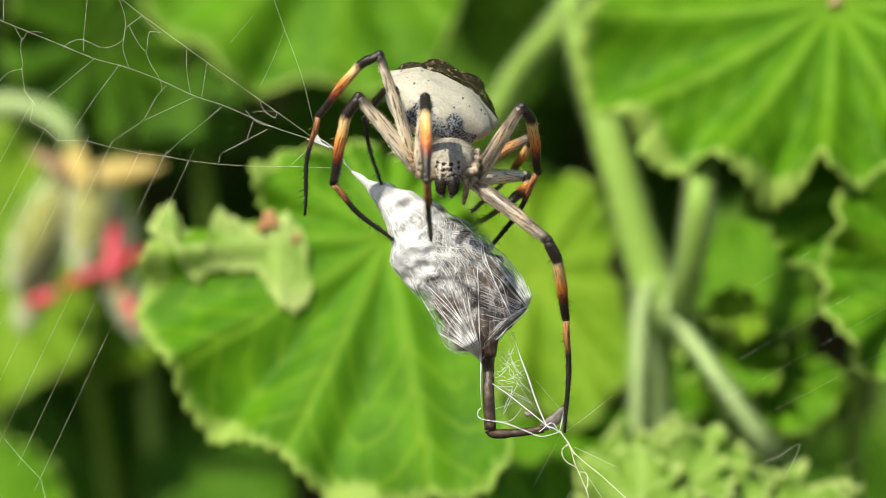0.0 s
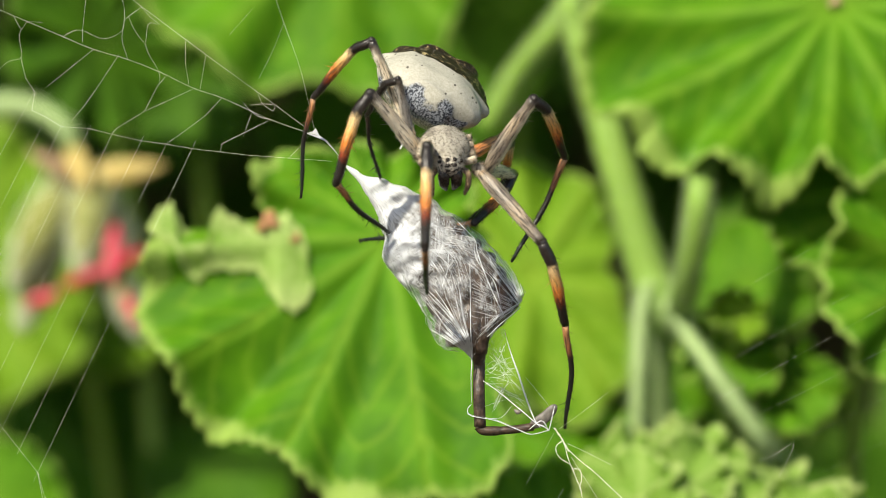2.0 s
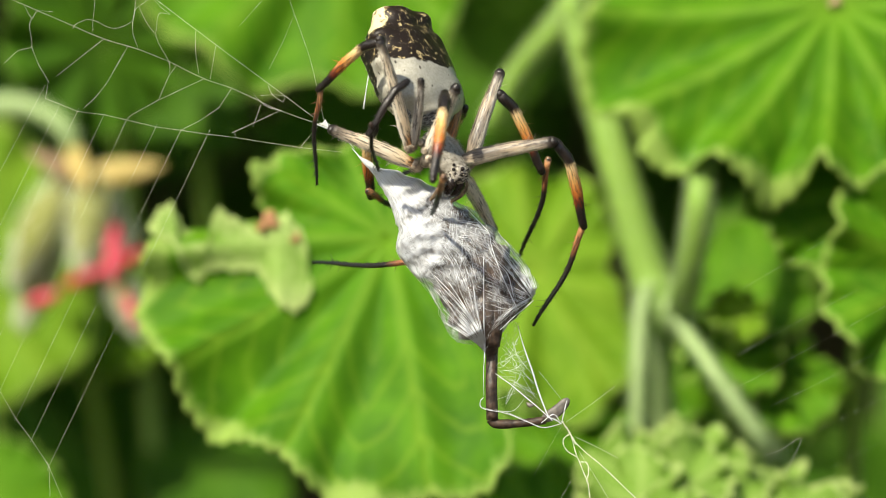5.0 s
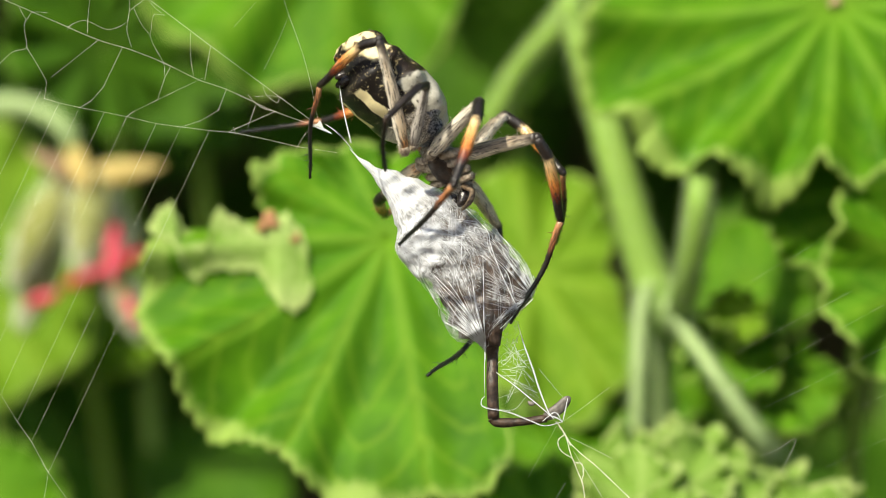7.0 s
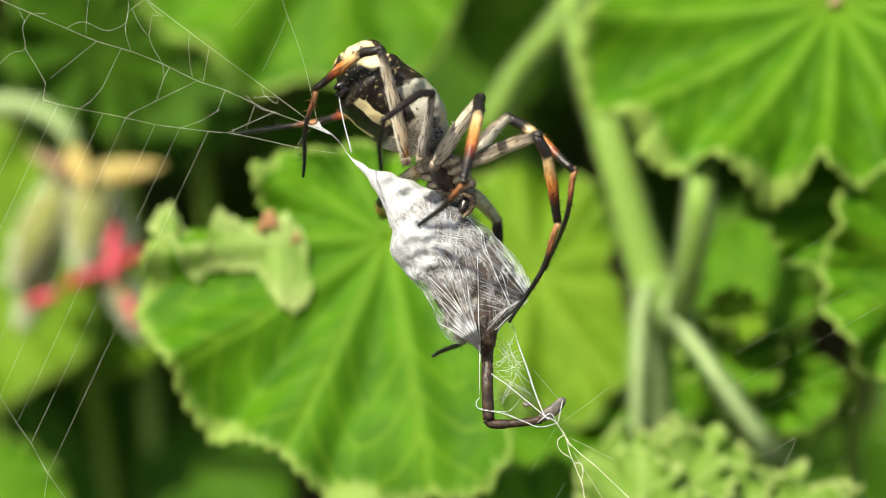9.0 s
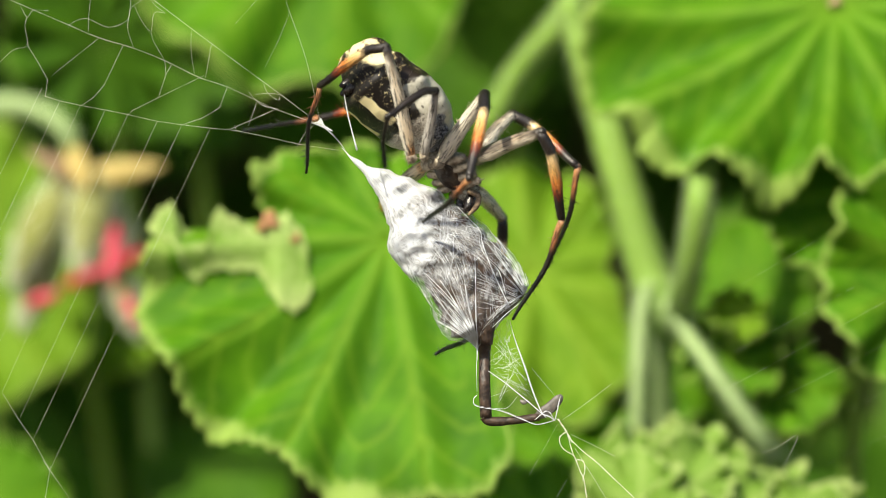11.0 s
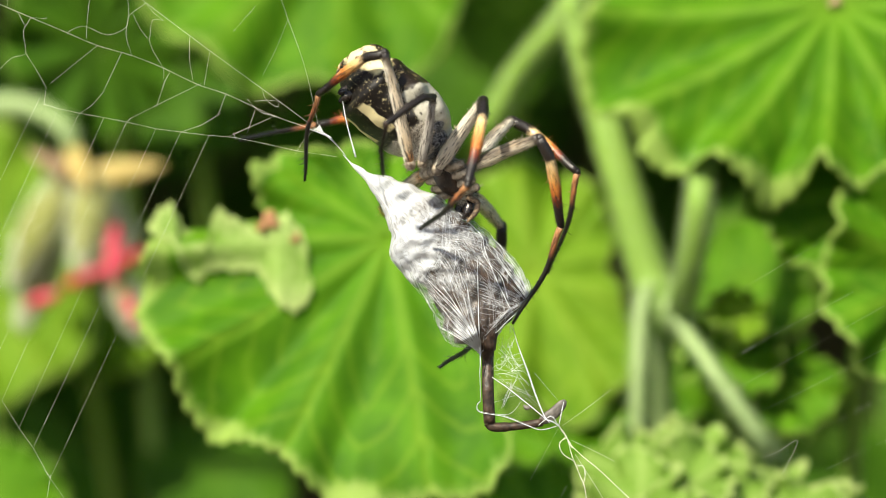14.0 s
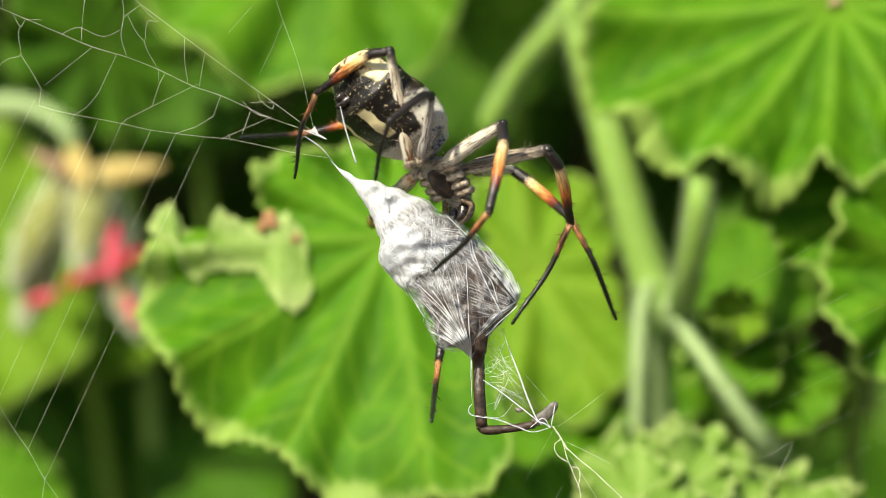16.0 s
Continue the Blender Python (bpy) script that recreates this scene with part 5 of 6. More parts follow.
def leg_part(name, length, radii, bow, material, spines, seed, label):
    """A joint of a leg along its own z axis; bow: (share, sideways mm) along x, outward."""
    n = 16
    rnd = random.Random(seed)
    line = [Vector((blend(bow, i / n), 0, length * i / n)) for i in range(n + 1)]
    rr = [blend(radii, i / n) for i in range(n + 1)]
    g = Geo().tube(line, rr, 12)
    g.ball(line[0], rr[0] * 0.98, 10, 6)
    g.ball(line[-1], rr[-1] * 0.98, 10, 6)
    for _ in range(spines):
        i = rnd.randrange(1, n)
        q = rnd.uniform(0, 6.3)
        d = Vector((math.cos(q), math.sin(q), 0))
        g.spine(line[i] + d * rr[i] * 0.9, d + Vector((0, 0, 0.55)), rnd.uniform(0.5, 0.95), 0.035)
    for _ in range(330):
        i = rnd.randrange(0, n)
        q = rnd.uniform(0, 6.3)
        d = Vector((math.cos(q), math.sin(q), 0))
        g.spine(line[i].lerp(line[i + 1], rnd.random()) + d * rr[i] * 0.95, d + Vector((0, 0, 1.2)), rnd.uniform(0.2, 0.45), 0.017)
    return part(name, g, material, SPIDER, label)


def build_leg(seed, femur, tibia, meta, thick=1.0, femur_skin=None, dark=False):
    thick *= 1.14
    a = leg_part("femur", femur, [(0, 0.42 * thick), (0.2, 0.62 * thick), (0.55, 0.55 * thick), (0.9, 0.42 * thick), (1, 0.42 * thick)], [(0, 0), (0.5, 0.12), (1, 0)], femur_skin or FEMUR, 8, seed, "grey speckled thigh joint")
    rnd = random.Random(seed + 20)
    hip = Geo().ball((0, 0, -0.25), (0.52 * thick, 0.52 * thick, 0.62 * thick), 14, 10)
    for _ in range(150):
        d = Vector((rnd.gauss(0, 1), rnd.gauss(0, 1), rnd.gauss(0, 1))).normalized()
        hip.spine(d * 0.48 * thick + Vector((0, 0, -0.25)), d + Vector((0, 0, 0.3)), rnd.uniform(0.25, 0.6), 0.018)
    part("trochanter", hip, COXA, a, "pale furry hip joint")
    b = leg_part("tibia", tibia, [(0, 0.40 * thick), (0.12, 0.46 * thick), (0.3, 0.42 * thick), (0.5, 0.44 * thick), (0.9, 0.34 * thick), (1, 0.30 * thick)], [(0, 0), (0.24, 0.55), (0.45, 0.45), (1, 0)], DARK_TIBIA if dark else TIBIA, 16, seed + 50, "glossy black shin joint" if dark else "black and orange banded shin joint")
    c = leg_part("metatarsus", meta, [(0, 0.28 * thick), (0.1, 0.24 * thick), (0.4, 0.20 * thick), (0.75, 0.17 * thick), (1, 0.11 * thick)], [(0, 0), (0.45, 0.055 * meta), (1, 0)], DARK_META if dark else META, 18, seed + 90, "slender black foot joint" if dark else "slender black foot joint with orange base")
    return a, b, c


leg_a = build_leg(1, 10.25, 8.25, 9.00, 0.82)
leg_b = build_leg(2, 6.50, 5.60, 6.25, 0.66, FEMUR_SLATE, True)
leg_c = build_leg(3, 7.75, 8.40, 7.50)
leg_d = build_leg(4, 8.25, 8.90, 9.50)
leg_e = build_leg(5, 8.60, 8.25, 10.25, 1.0, FEMUR_GREY)
leg_f = build_leg(6, 8.25, 8.25, 10.25, 1.0, FEMUR_GREY)
leg_g = build_leg(7, 7.00, 7.00, 7.75, 0.8, SHADED_FEMUR)
leg_h = build_leg(8, 8.50, 8.75, 12.90, 1.0)


def bone(a, b, out):
    """The pose of a joint that runs from a to b and bows towards out."""
    z = (b - a).normalized()
    x = out - z * out.dot(z)
    x = x.normalized() if x.length > 1e-6 else z.orthogonal().normalized()
    m = Matrix((x, z.cross(x), z)).transposed().to_4x4()
    m.translation = a * 0.001
    return m


def stride(leg, hips, knees, ankles, tips):
    rows = [[], [], []]
    for h, k, a, e in zip(hips, knees, ankles, tips):
        t, h, k, a, e = h[0], Vector(h[1:]), Vector(k[1:]), Vector(a[1:]), Vector(e[1:])
        rows[0].append((t, bone(h, k, k - (h + a) / 2)))
        rows[1].append((t, bone(k, a, k - (h + a) / 2)))
        rows[2].append((t, bone(a, e, a - (k + e) / 2)))
    for ob, r in zip(leg, rows):
        if r[-1][0] < 16:
            r.append((16, r[-1][1]))
        walk(ob, r)


def body_pose(u, y, v, back, up):
    """A pose of a body part: its hind direction and its upper side."""
    yy = Vector(back).normalized()
    zz = Vector(up)
    zz = (zz - yy * zz.dot(yy)).normalized()
    m = Matrix((yy.cross(zz), yy, zz)).transposed().to_4x4()
    m.translation = Vector((u, y, v)) * 0.001
    return m


def swayed(rows):
    return [(t, pose(x * 0.001, 0, HOME.z + z * 0.001, 0, a, 0)) for t, x, z, a in rows]


def motions():
    sway = swayed([
        (0, 0.11, -1.02, -0.94),
        (0.5, 0.62, 0.02, 0.01),
        (1, -0.10, -0.20, -0.44),
        (1.5, -0.77, 0.01, -0.23),
        (2, -0.21, -0.59, -0.23),
        (2.5, -0.32, -0.39, -0.44),
        (3, -0.77, -0.61, -0.26),
        (3.5, -0.26, -0.08, -0.00),
        (4, -0.37, -0.47, -0.10),
        (4.2, 0.57, -0.28, -0.06),
        (6.5, 0.32, 0.26, 0.47),
        (7, 0.09, 0.03, 0.16),
        (7.5, 0.31, -0.03, 0.07),
        (8, 0.15, 0.10, -0.05),
        (8.5, 0.30, 0.18, 0.11),
        (9, 0.01, -0.01, 0.04),
        (9.2, -0.44, 0.02, -0.01),
        (11.3, 0.23, 0.27, 0.08),
        (11.5, 0.04, 0.27, 0.06),
        (12, 0.23, 0.28, 0.07),
        (12.5, 0.00, -0.00, 0.00),
        (13, 0.07, -0.35, -0.15),
        (13.5, 0.49, 0.24, 0.13),
        (14, 0.13, -0.28, -0.17),
        (14.5, 0.01, 0.65, 0.15),
        (15, -0.00, 0.04, 0.21),
        (15.5, 0.33, 0.21, 0.20),
        (15.6, -0.22, -0.05, -0.66),
        (15.8, 0.51, 0.41, 0.36),
        (16, -0.32, -0.42, -0.15),
    ])
    walk(web, sway)
    walk(SPIDER, sway)
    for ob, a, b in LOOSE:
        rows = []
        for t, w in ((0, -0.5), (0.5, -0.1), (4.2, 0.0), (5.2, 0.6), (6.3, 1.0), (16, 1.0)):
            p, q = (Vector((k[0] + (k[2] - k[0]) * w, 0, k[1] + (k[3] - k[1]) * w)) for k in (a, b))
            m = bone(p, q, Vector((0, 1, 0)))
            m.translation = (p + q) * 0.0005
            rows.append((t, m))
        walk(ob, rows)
    walk(prey, swayed([
        (0, 0.19, -0.92, -0.39),
        (0.5, 0.74, 0.18, 1.15),
        (1, -0.37, -0.19, -0.57),
        (1.5, -1.37, -0.02, -0.32),
        (2, -0.47, -0.59, 0.54),
        (2.5, -0.36, -0.38, -0.05),
        (3, -0.62, -0.55, -0.12),
        (3.5, 0.08, 0.06, 0.50),
        (4, -0.21, -0.28, 1.01),
        (4.2, 0.78, 0.02, 1.30),
        (6.3, 0.66, 0.11, 0.51),
        (6.5, 0.92, 0.33, 0.90),
        (7, 0.67, 0.12, 0.34),
        (7.5, 0.58, -0.02, 0.08),
        (8, 0.33, 0.10, 0.01),
        (8.5, 0.60, 0.21, 0.46),
        (9, 0.20, -0.01, 0.21),
        (9.2, -0.23, 0.05, -0.00),
        (11.5, 0.14, 0.25, 0.29),
        (12, 0.29, 0.27, -0.05),
        (12.5, 0.00, -0.00, 0.00),
        (13, -0.01, -0.37, -0.42),
        (13.5, 0.47, 0.25, -0.01),
        (14, 0.16, -0.32, -0.26),
        (14.5, 0.15, 0.64, 0.35),
        (15, -0.01, 0.00, 0.29),
        (15.5, 0.32, 0.17, 0.10),
        (15.6, -0.64, -0.17, -1.72),
        (15.8, 0.28, 0.30, -0.68),
        (16, -0.81, -0.66, -1.27),
    ]))
    walk(abdomen, [
        (0, body_pose(-1.03, -3.0, 12.14, (0.178, 0.914, 0.366), (0.400, -0.407, 0.821))),
        (0.5, body_pose(-2.35, -3.0, 12.84, (0.233, 0.914, 0.333), (0.524, -0.407, 0.748))),
        (1, body_pose(-1.88, -3.0, 13.58, (0.203, 0.914, 0.352), (0.457, -0.407, 0.791))),
        (1.5, body_pose(-2.61, -3.0, 13.47, (0.216, 0.914, 0.345), (0.484, -0.407, 0.775))),
        (2, body_pose(-1.68, -3.0, 13.04, (0.197, 0.914, 0.356), (0.443, -0.407, 0.799))),
        (2.5, body_pose(-2.89, -3.0, 13.16, (0.233, 0.914, 0.333), (0.524, -0.407, 0.748))),
        (3, body_pose(-3.46, -3.0, 13.02, (0.222, 0.914, 0.341), (0.498, -0.407, 0.766))),
        (3.5, body_pose(-3.08, -3.0, 13.54, (0.222, 0.914, 0.341), (0.498, -0.407, 0.766))),
        (3.8, body_pose(-4.03, -3.0, 13.56, (0.197, 0.914, 0.356), (0.443, -0.407, 0.799))),
        (4, body_pose(-4.91, -3.0, 13.61, (0.194, 0.914, 0.357), (0.436, -0.407, 0.803))),
        (4.2, body_pose(-4.34, -3.0, 13.74, (0.185, 0.914, 0.362), (0.415, -0.407, 0.814))),
        (5.2, body_pose(-1.43, -2.0, 10.02, (-0.335, 0.088, 0.938), (0.853, -0.395, 0.342))),
        (6.3, body_pose(-1.25, -2.0, 9.36, (-0.64, -0.08, 0.77), (0.75, 0.42, 0.46))),
        (7, body_pose(-0.81, -2.0, 9.55, (-0.65, -0.07, 0.76), (0.75, 0.42, 0.45))),
        (7.5, body_pose(-0.77, -2.0, 9.07, (-0.66, -0.06, 0.75), (0.79, 0.42, 0.4))),
        (12.5, body_pose(-0.25, -2.0, 8.84, (-0.67, -0.06, 0.74), (0.79, 0.42, 0.4))),
        (15.3, body_pose(-0.47, -2.0, 8.70, (-0.67, -0.06, 0.74), (0.79, 0.42, 0.4))),
        (15.6, body_pose(-0.04, -2.0, 8.30, (-0.67, -0.2, 0.72), (0.68, 0.5, 0.48))),
        (15.8, body_pose(0.08, -2.0, 8.83, (-0.64, -0.15, 0.77), (0.72, 0.45, 0.48))),
        (16, body_pose(-0.41, -2.0, 8.77, (-0.67, -0.2, 0.72), (0.68, 0.5, 0.48))),
    ])
    walk(front, [
        (0, body_pose(0.85, -3.0, 10.45, (0.09, 0.78, 0.6), (0, -0.6, 0.78))),
        (0.5, body_pose(-0.56, -3.0, 10.03, (-0.09, 0.78, 0.61), (0.1, -0.65, 0.75))),
        (1, body_pose(0.08, -3.0, 10.34, (-0.12, 0.66, 0.72), (0.1, -0.75, 0.6))),
        (1.5, body_pose(-1.28, -3.0, 9.70, (-0.2, 0.73, 0.64), (0.15, -0.7, 0.65))),
        (2, body_pose(0.05, -3.0, 11.27, (-0.16, 0.64, 0.74), (0.1, -0.75, 0.6))),
        (2.5, body_pose(-1.04, -3.0, 10.59, (-0.23, 0.78, 0.55), (0.15, -0.65, 0.7))),
        (3, body_pose(-1.12, -3.0, 10.17, (-0.2, 0.75, 0.62), (0.2, -0.7, 0.65))),
        (3.5, body_pose(-1.32, -3.0, 10.02, (-0.18, 0.8, 0.55), (0.2, -0.65, 0.7))),
        (3.8, body_pose(-1.25, -3.0, 10.51, (-0.39, 0.66, 0.64), (0.2, -0.7, 0.6))),
        (4, body_pose(-2.04, -3.0, 10.42, (-0.41, 0.65, 0.64), (0.2, -0.7, 0.6))),
        (4.2, body_pose(-2.14, -3.0, 10.62, (-0.42, 0.66, 0.62), (0.25, -0.7, 0.6))),
        (5.2, body_pose(-1.43, -2.0, 10.02, (-0.4, 0.25, 0.8), (0.8, -0.4, 0.45))),
        (6.3, body_pose(-1.60, -2.0, 9.01, (-0.5, -0.35, 0.75), (0.6, 0.7, 0.3))),
        (7, body_pose(-1.16, -2.0, 9.20, (-0.5, -0.35, 0.75), (0.6, 0.7, 0.3))),
        (7.5, body_pose(-1.12, -2.0, 8.72, (-0.5, -0.35, 0.75), (0.6, 0.7, 0.3))),
        (12.5, body_pose(-0.60, -2.0, 8.49, (-0.5, -0.35, 0.75), (0.6, 0.7, 0.3))),
        (15.3, body_pose(-0.82, -2.0, 8.35, (-0.5, -0.35, 0.75), (0.6, 0.7, 0.3))),
        (15.6, body_pose(-0.39, -2.0, 7.95, (-0.5, -0.35, 0.75), (0.6, 0.7, 0.3))),
        (15.8, body_pose(-0.27, -2.0, 8.48, (-0.5, -0.35, 0.75), (0.6, 0.7, 0.3))),
        (16, body_pose(-0.76, -2.0, 8.42, (-0.5, -0.35, 0.75), (0.6, 0.7, 0.3))),
    ])

    stride(leg_a,
           [(0, -2.6, -4.0, 8.7), (0.5, -3.2, -4.0, 8.7), (1, -2.6, -4.0, 9.0), (1.5, -3.3, -4.0, 8.4), (2, -2.2, -4.0, 9.5), (2.5, -3.4, -4.0, 9.1), (3, -3.1, -4.0, 8.6), (3.5, -3.4, -4.0, 8.3), (3.8, -2.7, -4.0, 9.2), (4, -3.8, -4.0, 8.9), (4.2, -3.5, -4.0, 9.0), (6.3, -3.8, -5.0, 8.6), (6.5, -3.6, -5.0, 8.5), (6.6, -3.7, -5.0, 8.6), (7, -3.5, -5.0, 8.8), (7.5, -3.4, -5.0, 8.2), (12.5, -2.9, -5.0, 7.9), (15.3, -3.1, -5.0, 7.8), (15.6, -2.5, -5.0, 7.5), (15.8, -3.0, -5.0, 7.7), (16, -2.6, -5.0, 8.1)],
           [(0, -5.3, -7.7, 17.9), (0.5, -5.6, -7.6, 18.0), (1, -5.4, -8.8, 17.7), (1.5, -5.9, -8.1, 17.5), (2, -5.9, -6.9, 18.6), (2.5, -5.6, -7.7, 18.4), (3, -4.9, -8.8, 17.4), (3.5, -5.2, -8.3, 17.4), (3.8, -5.4, -8.4, 18.1), (4, -6.6, -8.3, 17.8), (4.2, -6.0, -8.5, 17.8), (6.3, -5.8, -8.4, 18.0), (6.5, -5.5, -7.9, 18.1), (6.6, -6.2, -8.5, 17.9), (7, -5.6, -9.1, 17.9), (7.5, -5.5, -9.1, 17.3), (12.5, -5.0, -9.0, 17.1), (15.3, -5.2, -8.6, 17.1), (15.6, -3.7, -9.0, 16.9), (15.8, -4.3, -8.7, 17.2), (16, -4.2, -8.8, 17.5)],
           [(0, -10.8, -4.3, 12.8), (0.5, -11.1, -3.6, 13.3), (1, -10.8, -4.6, 13.1), (1.5, -11.0, -3.0, 13.4), (2, -11.1, -2.6, 13.9), (2.5, -11.1, -3.0, 14.4), (3, -10.9, -4.7, 13.5), (3.5, -10.9, -3.6, 13.7), (3.8, -10.8, -3.7, 13.9), (4, -11.3, -2.9, 13.7), (4.2, -11.3, -3.7, 13.7), (6.3, -11.3, -3.8, 14.1), (6.5, -10.9, -3.1, 14.2), (6.6, -11.7, -4.1, 13.6), (7, -10.9, -4.0, 14.2), (7.5, -11.1, -4.1, 14.0), (12.5, -10.9, -4.2, 13.9), (15.3, -11.0, -3.8, 13.8), (15.6, -10.1, -4.2, 14.8), (15.8, -10.4, -4.3, 13.9), (16, -10.7, -5.0, 14.0)],
           [(0, -12.2, -1.9, 4.2), (0.5, -12.0, -0.4, 4.9), (1, -12.0, -0.2, 5.3), (1.5, -12.2, 1.3, 5.6), (2, -12.3, -0.8, 5.2), (2.5, -12.3, -0.7, 5.8), (3, -12.7, -0.6, 5.7), (3.5, -12.3, -0.3, 5.5), (3.8, -11.1, -0.3, 5.6), (4, -11.7, 0.8, 5.5), (4.2, -11.7, 0.2, 5.6), (6.3, -12.1, -0.2, 5.8), (6.5, -11.8, 0.6, 6.1), (6.6, -12.3, 0.5, 5.9), (7, -11.9, 0.1, 6.2), (7.5, -12.4, 0.4, 6.3), (12.5, -12.3, 0.7, 6.4), (15.3, -12.7, 1.1, 6.4), (15.6, -12.8, -0.1, 7.2), (15.8, -12.8, 0.2, 6.4), (16, -12.8, -0.1, 6.7)])
    stride(leg_b,
           [(0, -3.0, -4.0, 9.0), (0.5, -3.7, -4.0, 9.2), (1, -3.1, -4.0, 9.1), (1.5, -3.3, -4.0, 9.2), (2, -2.7, -4.0, 10.0), (2.5, -3.5, -4.0, 9.8), (3, -3.2, -4.0, 9.1), (3.5, -3.6, -4.0, 9.0), (3.8, -3.6, -4.0, 9.0), (4, -4.2, -4.0, 9.2), (4.2, -4.0, -4.0, 9.2), (6.3, -2.8, -5.0, 8.7), (6.5, -2.8, -5.0, 8.9), (6.6, -2.9, -5.0, 8.8), (7, -2.7, -5.0, 9.1), (7.5, -2.2, -5.0, 8.3), (12.5, -1.8, -5.0, 8.0), (15.3, -2.0, -5.0, 7.9), (15.6, -1.9, -5.0, 7.5), (15.8, -1.7, -5.0, 8.2), (16, -1.6, -5.0, 8.3)],
           [(0, -4.0, -6.5, 14.9), (0.5, -4.0, -7.8, 14.4), (1, -3.3, -8.0, 14.1), (1.5, -3.3, -8.6, 13.7), (2, -3.6, -7.7, 15.2), (2.5, -4.3, -7.8, 15.1), (3, -3.4, -8.0, 14.1), (3.5, -3.8, -7.7, 14.3), (3.8, -3.5, -7.5, 14.5), (4, -4.4, -8.0, 14.2), (4.2, -4.4, -8.0, 14.3), (6.3, -1.8, -8.0, 14.3), (6.5, -1.7, -7.8, 14.6), (6.6, -2.1, -8.1, 14.4), (7, -1.5, -9.0, 14.1), (7.5, -1.2, -8.7, 13.6), (12.5, -0.8, -8.5, 13.4), (15.3, -1.0, -8.5, 13.3), (15.6, -0.1, -8.0, 13.0), (15.8, -0.3, -8.5, 13.5), (16, -0.6, -8.6, 13.7)],
           [(0, -6.8, -2.4, 12.5), (0.5, -7.0, -5.0, 10.6), (1, -6.4, -4.2, 11.5), (1.5, -6.6, -5.2, 10.9), (2, -6.4, -3.9, 12.3), (2.5, -7.5, -4.7, 11.7), (3, -6.7, -5.0, 10.8), (3.5, -7.2, -5.1, 10.7), (3.8, -5.8, -4.7, 10.2), (4, -6.5, -4.3, 10.6), (4.2, -6.9, -5.2, 10.2), (6.3, -5.2, -11.5, 11.6), (6.5, -4.9, -11.4, 11.8), (6.6, -5.3, -12.0, 12.0), (7, -5.0, -12.2, 11.0), (7.5, -5.1, -11.8, 11.1), (12.5, -4.9, -11.4, 11.0), (15.3, -5.0, -11.6, 10.9), (15.6, -4.1, -11.3, 11.0), (15.8, -4.1, -11.7, 10.9), (16, -4.2, -12.1, 11.3)],
           [(0, -5.4, -0.6, 6.6), (0.5, -5.2, -0.2, 7.0), (1, -5.4, -0.5, 6.6), (1.5, -5.2, -0.6, 6.8), (2, -5.3, -1.1, 6.8), (2.5, -5.2, -1.6, 6.8), (3, -5.3, -0.4, 6.8), (3.5, -5.2, -0.7, 6.7), (3.8, -4.6, 0.7, 7.1), (4, -5.2, 0.5, 6.8), (4.2, -4.9, -0.2, 6.9), (6.3, -5.3, -7.6, 6.7), (6.5, -4.9, -7.6, 6.8), (6.6, -5.4, -9.5, 6.3), (7, -5.1, -7.7, 6.7), (7.5, -5.4, -7.3, 6.8), (12.5, -5.2, -6.9, 6.7), (15.3, -5.4, -7.2, 6.6), (15.6, -5.2, -7.0, 6.6), (15.8, -5.2, -7.5, 6.4), (16, -5.5, -8.5, 6.3)])
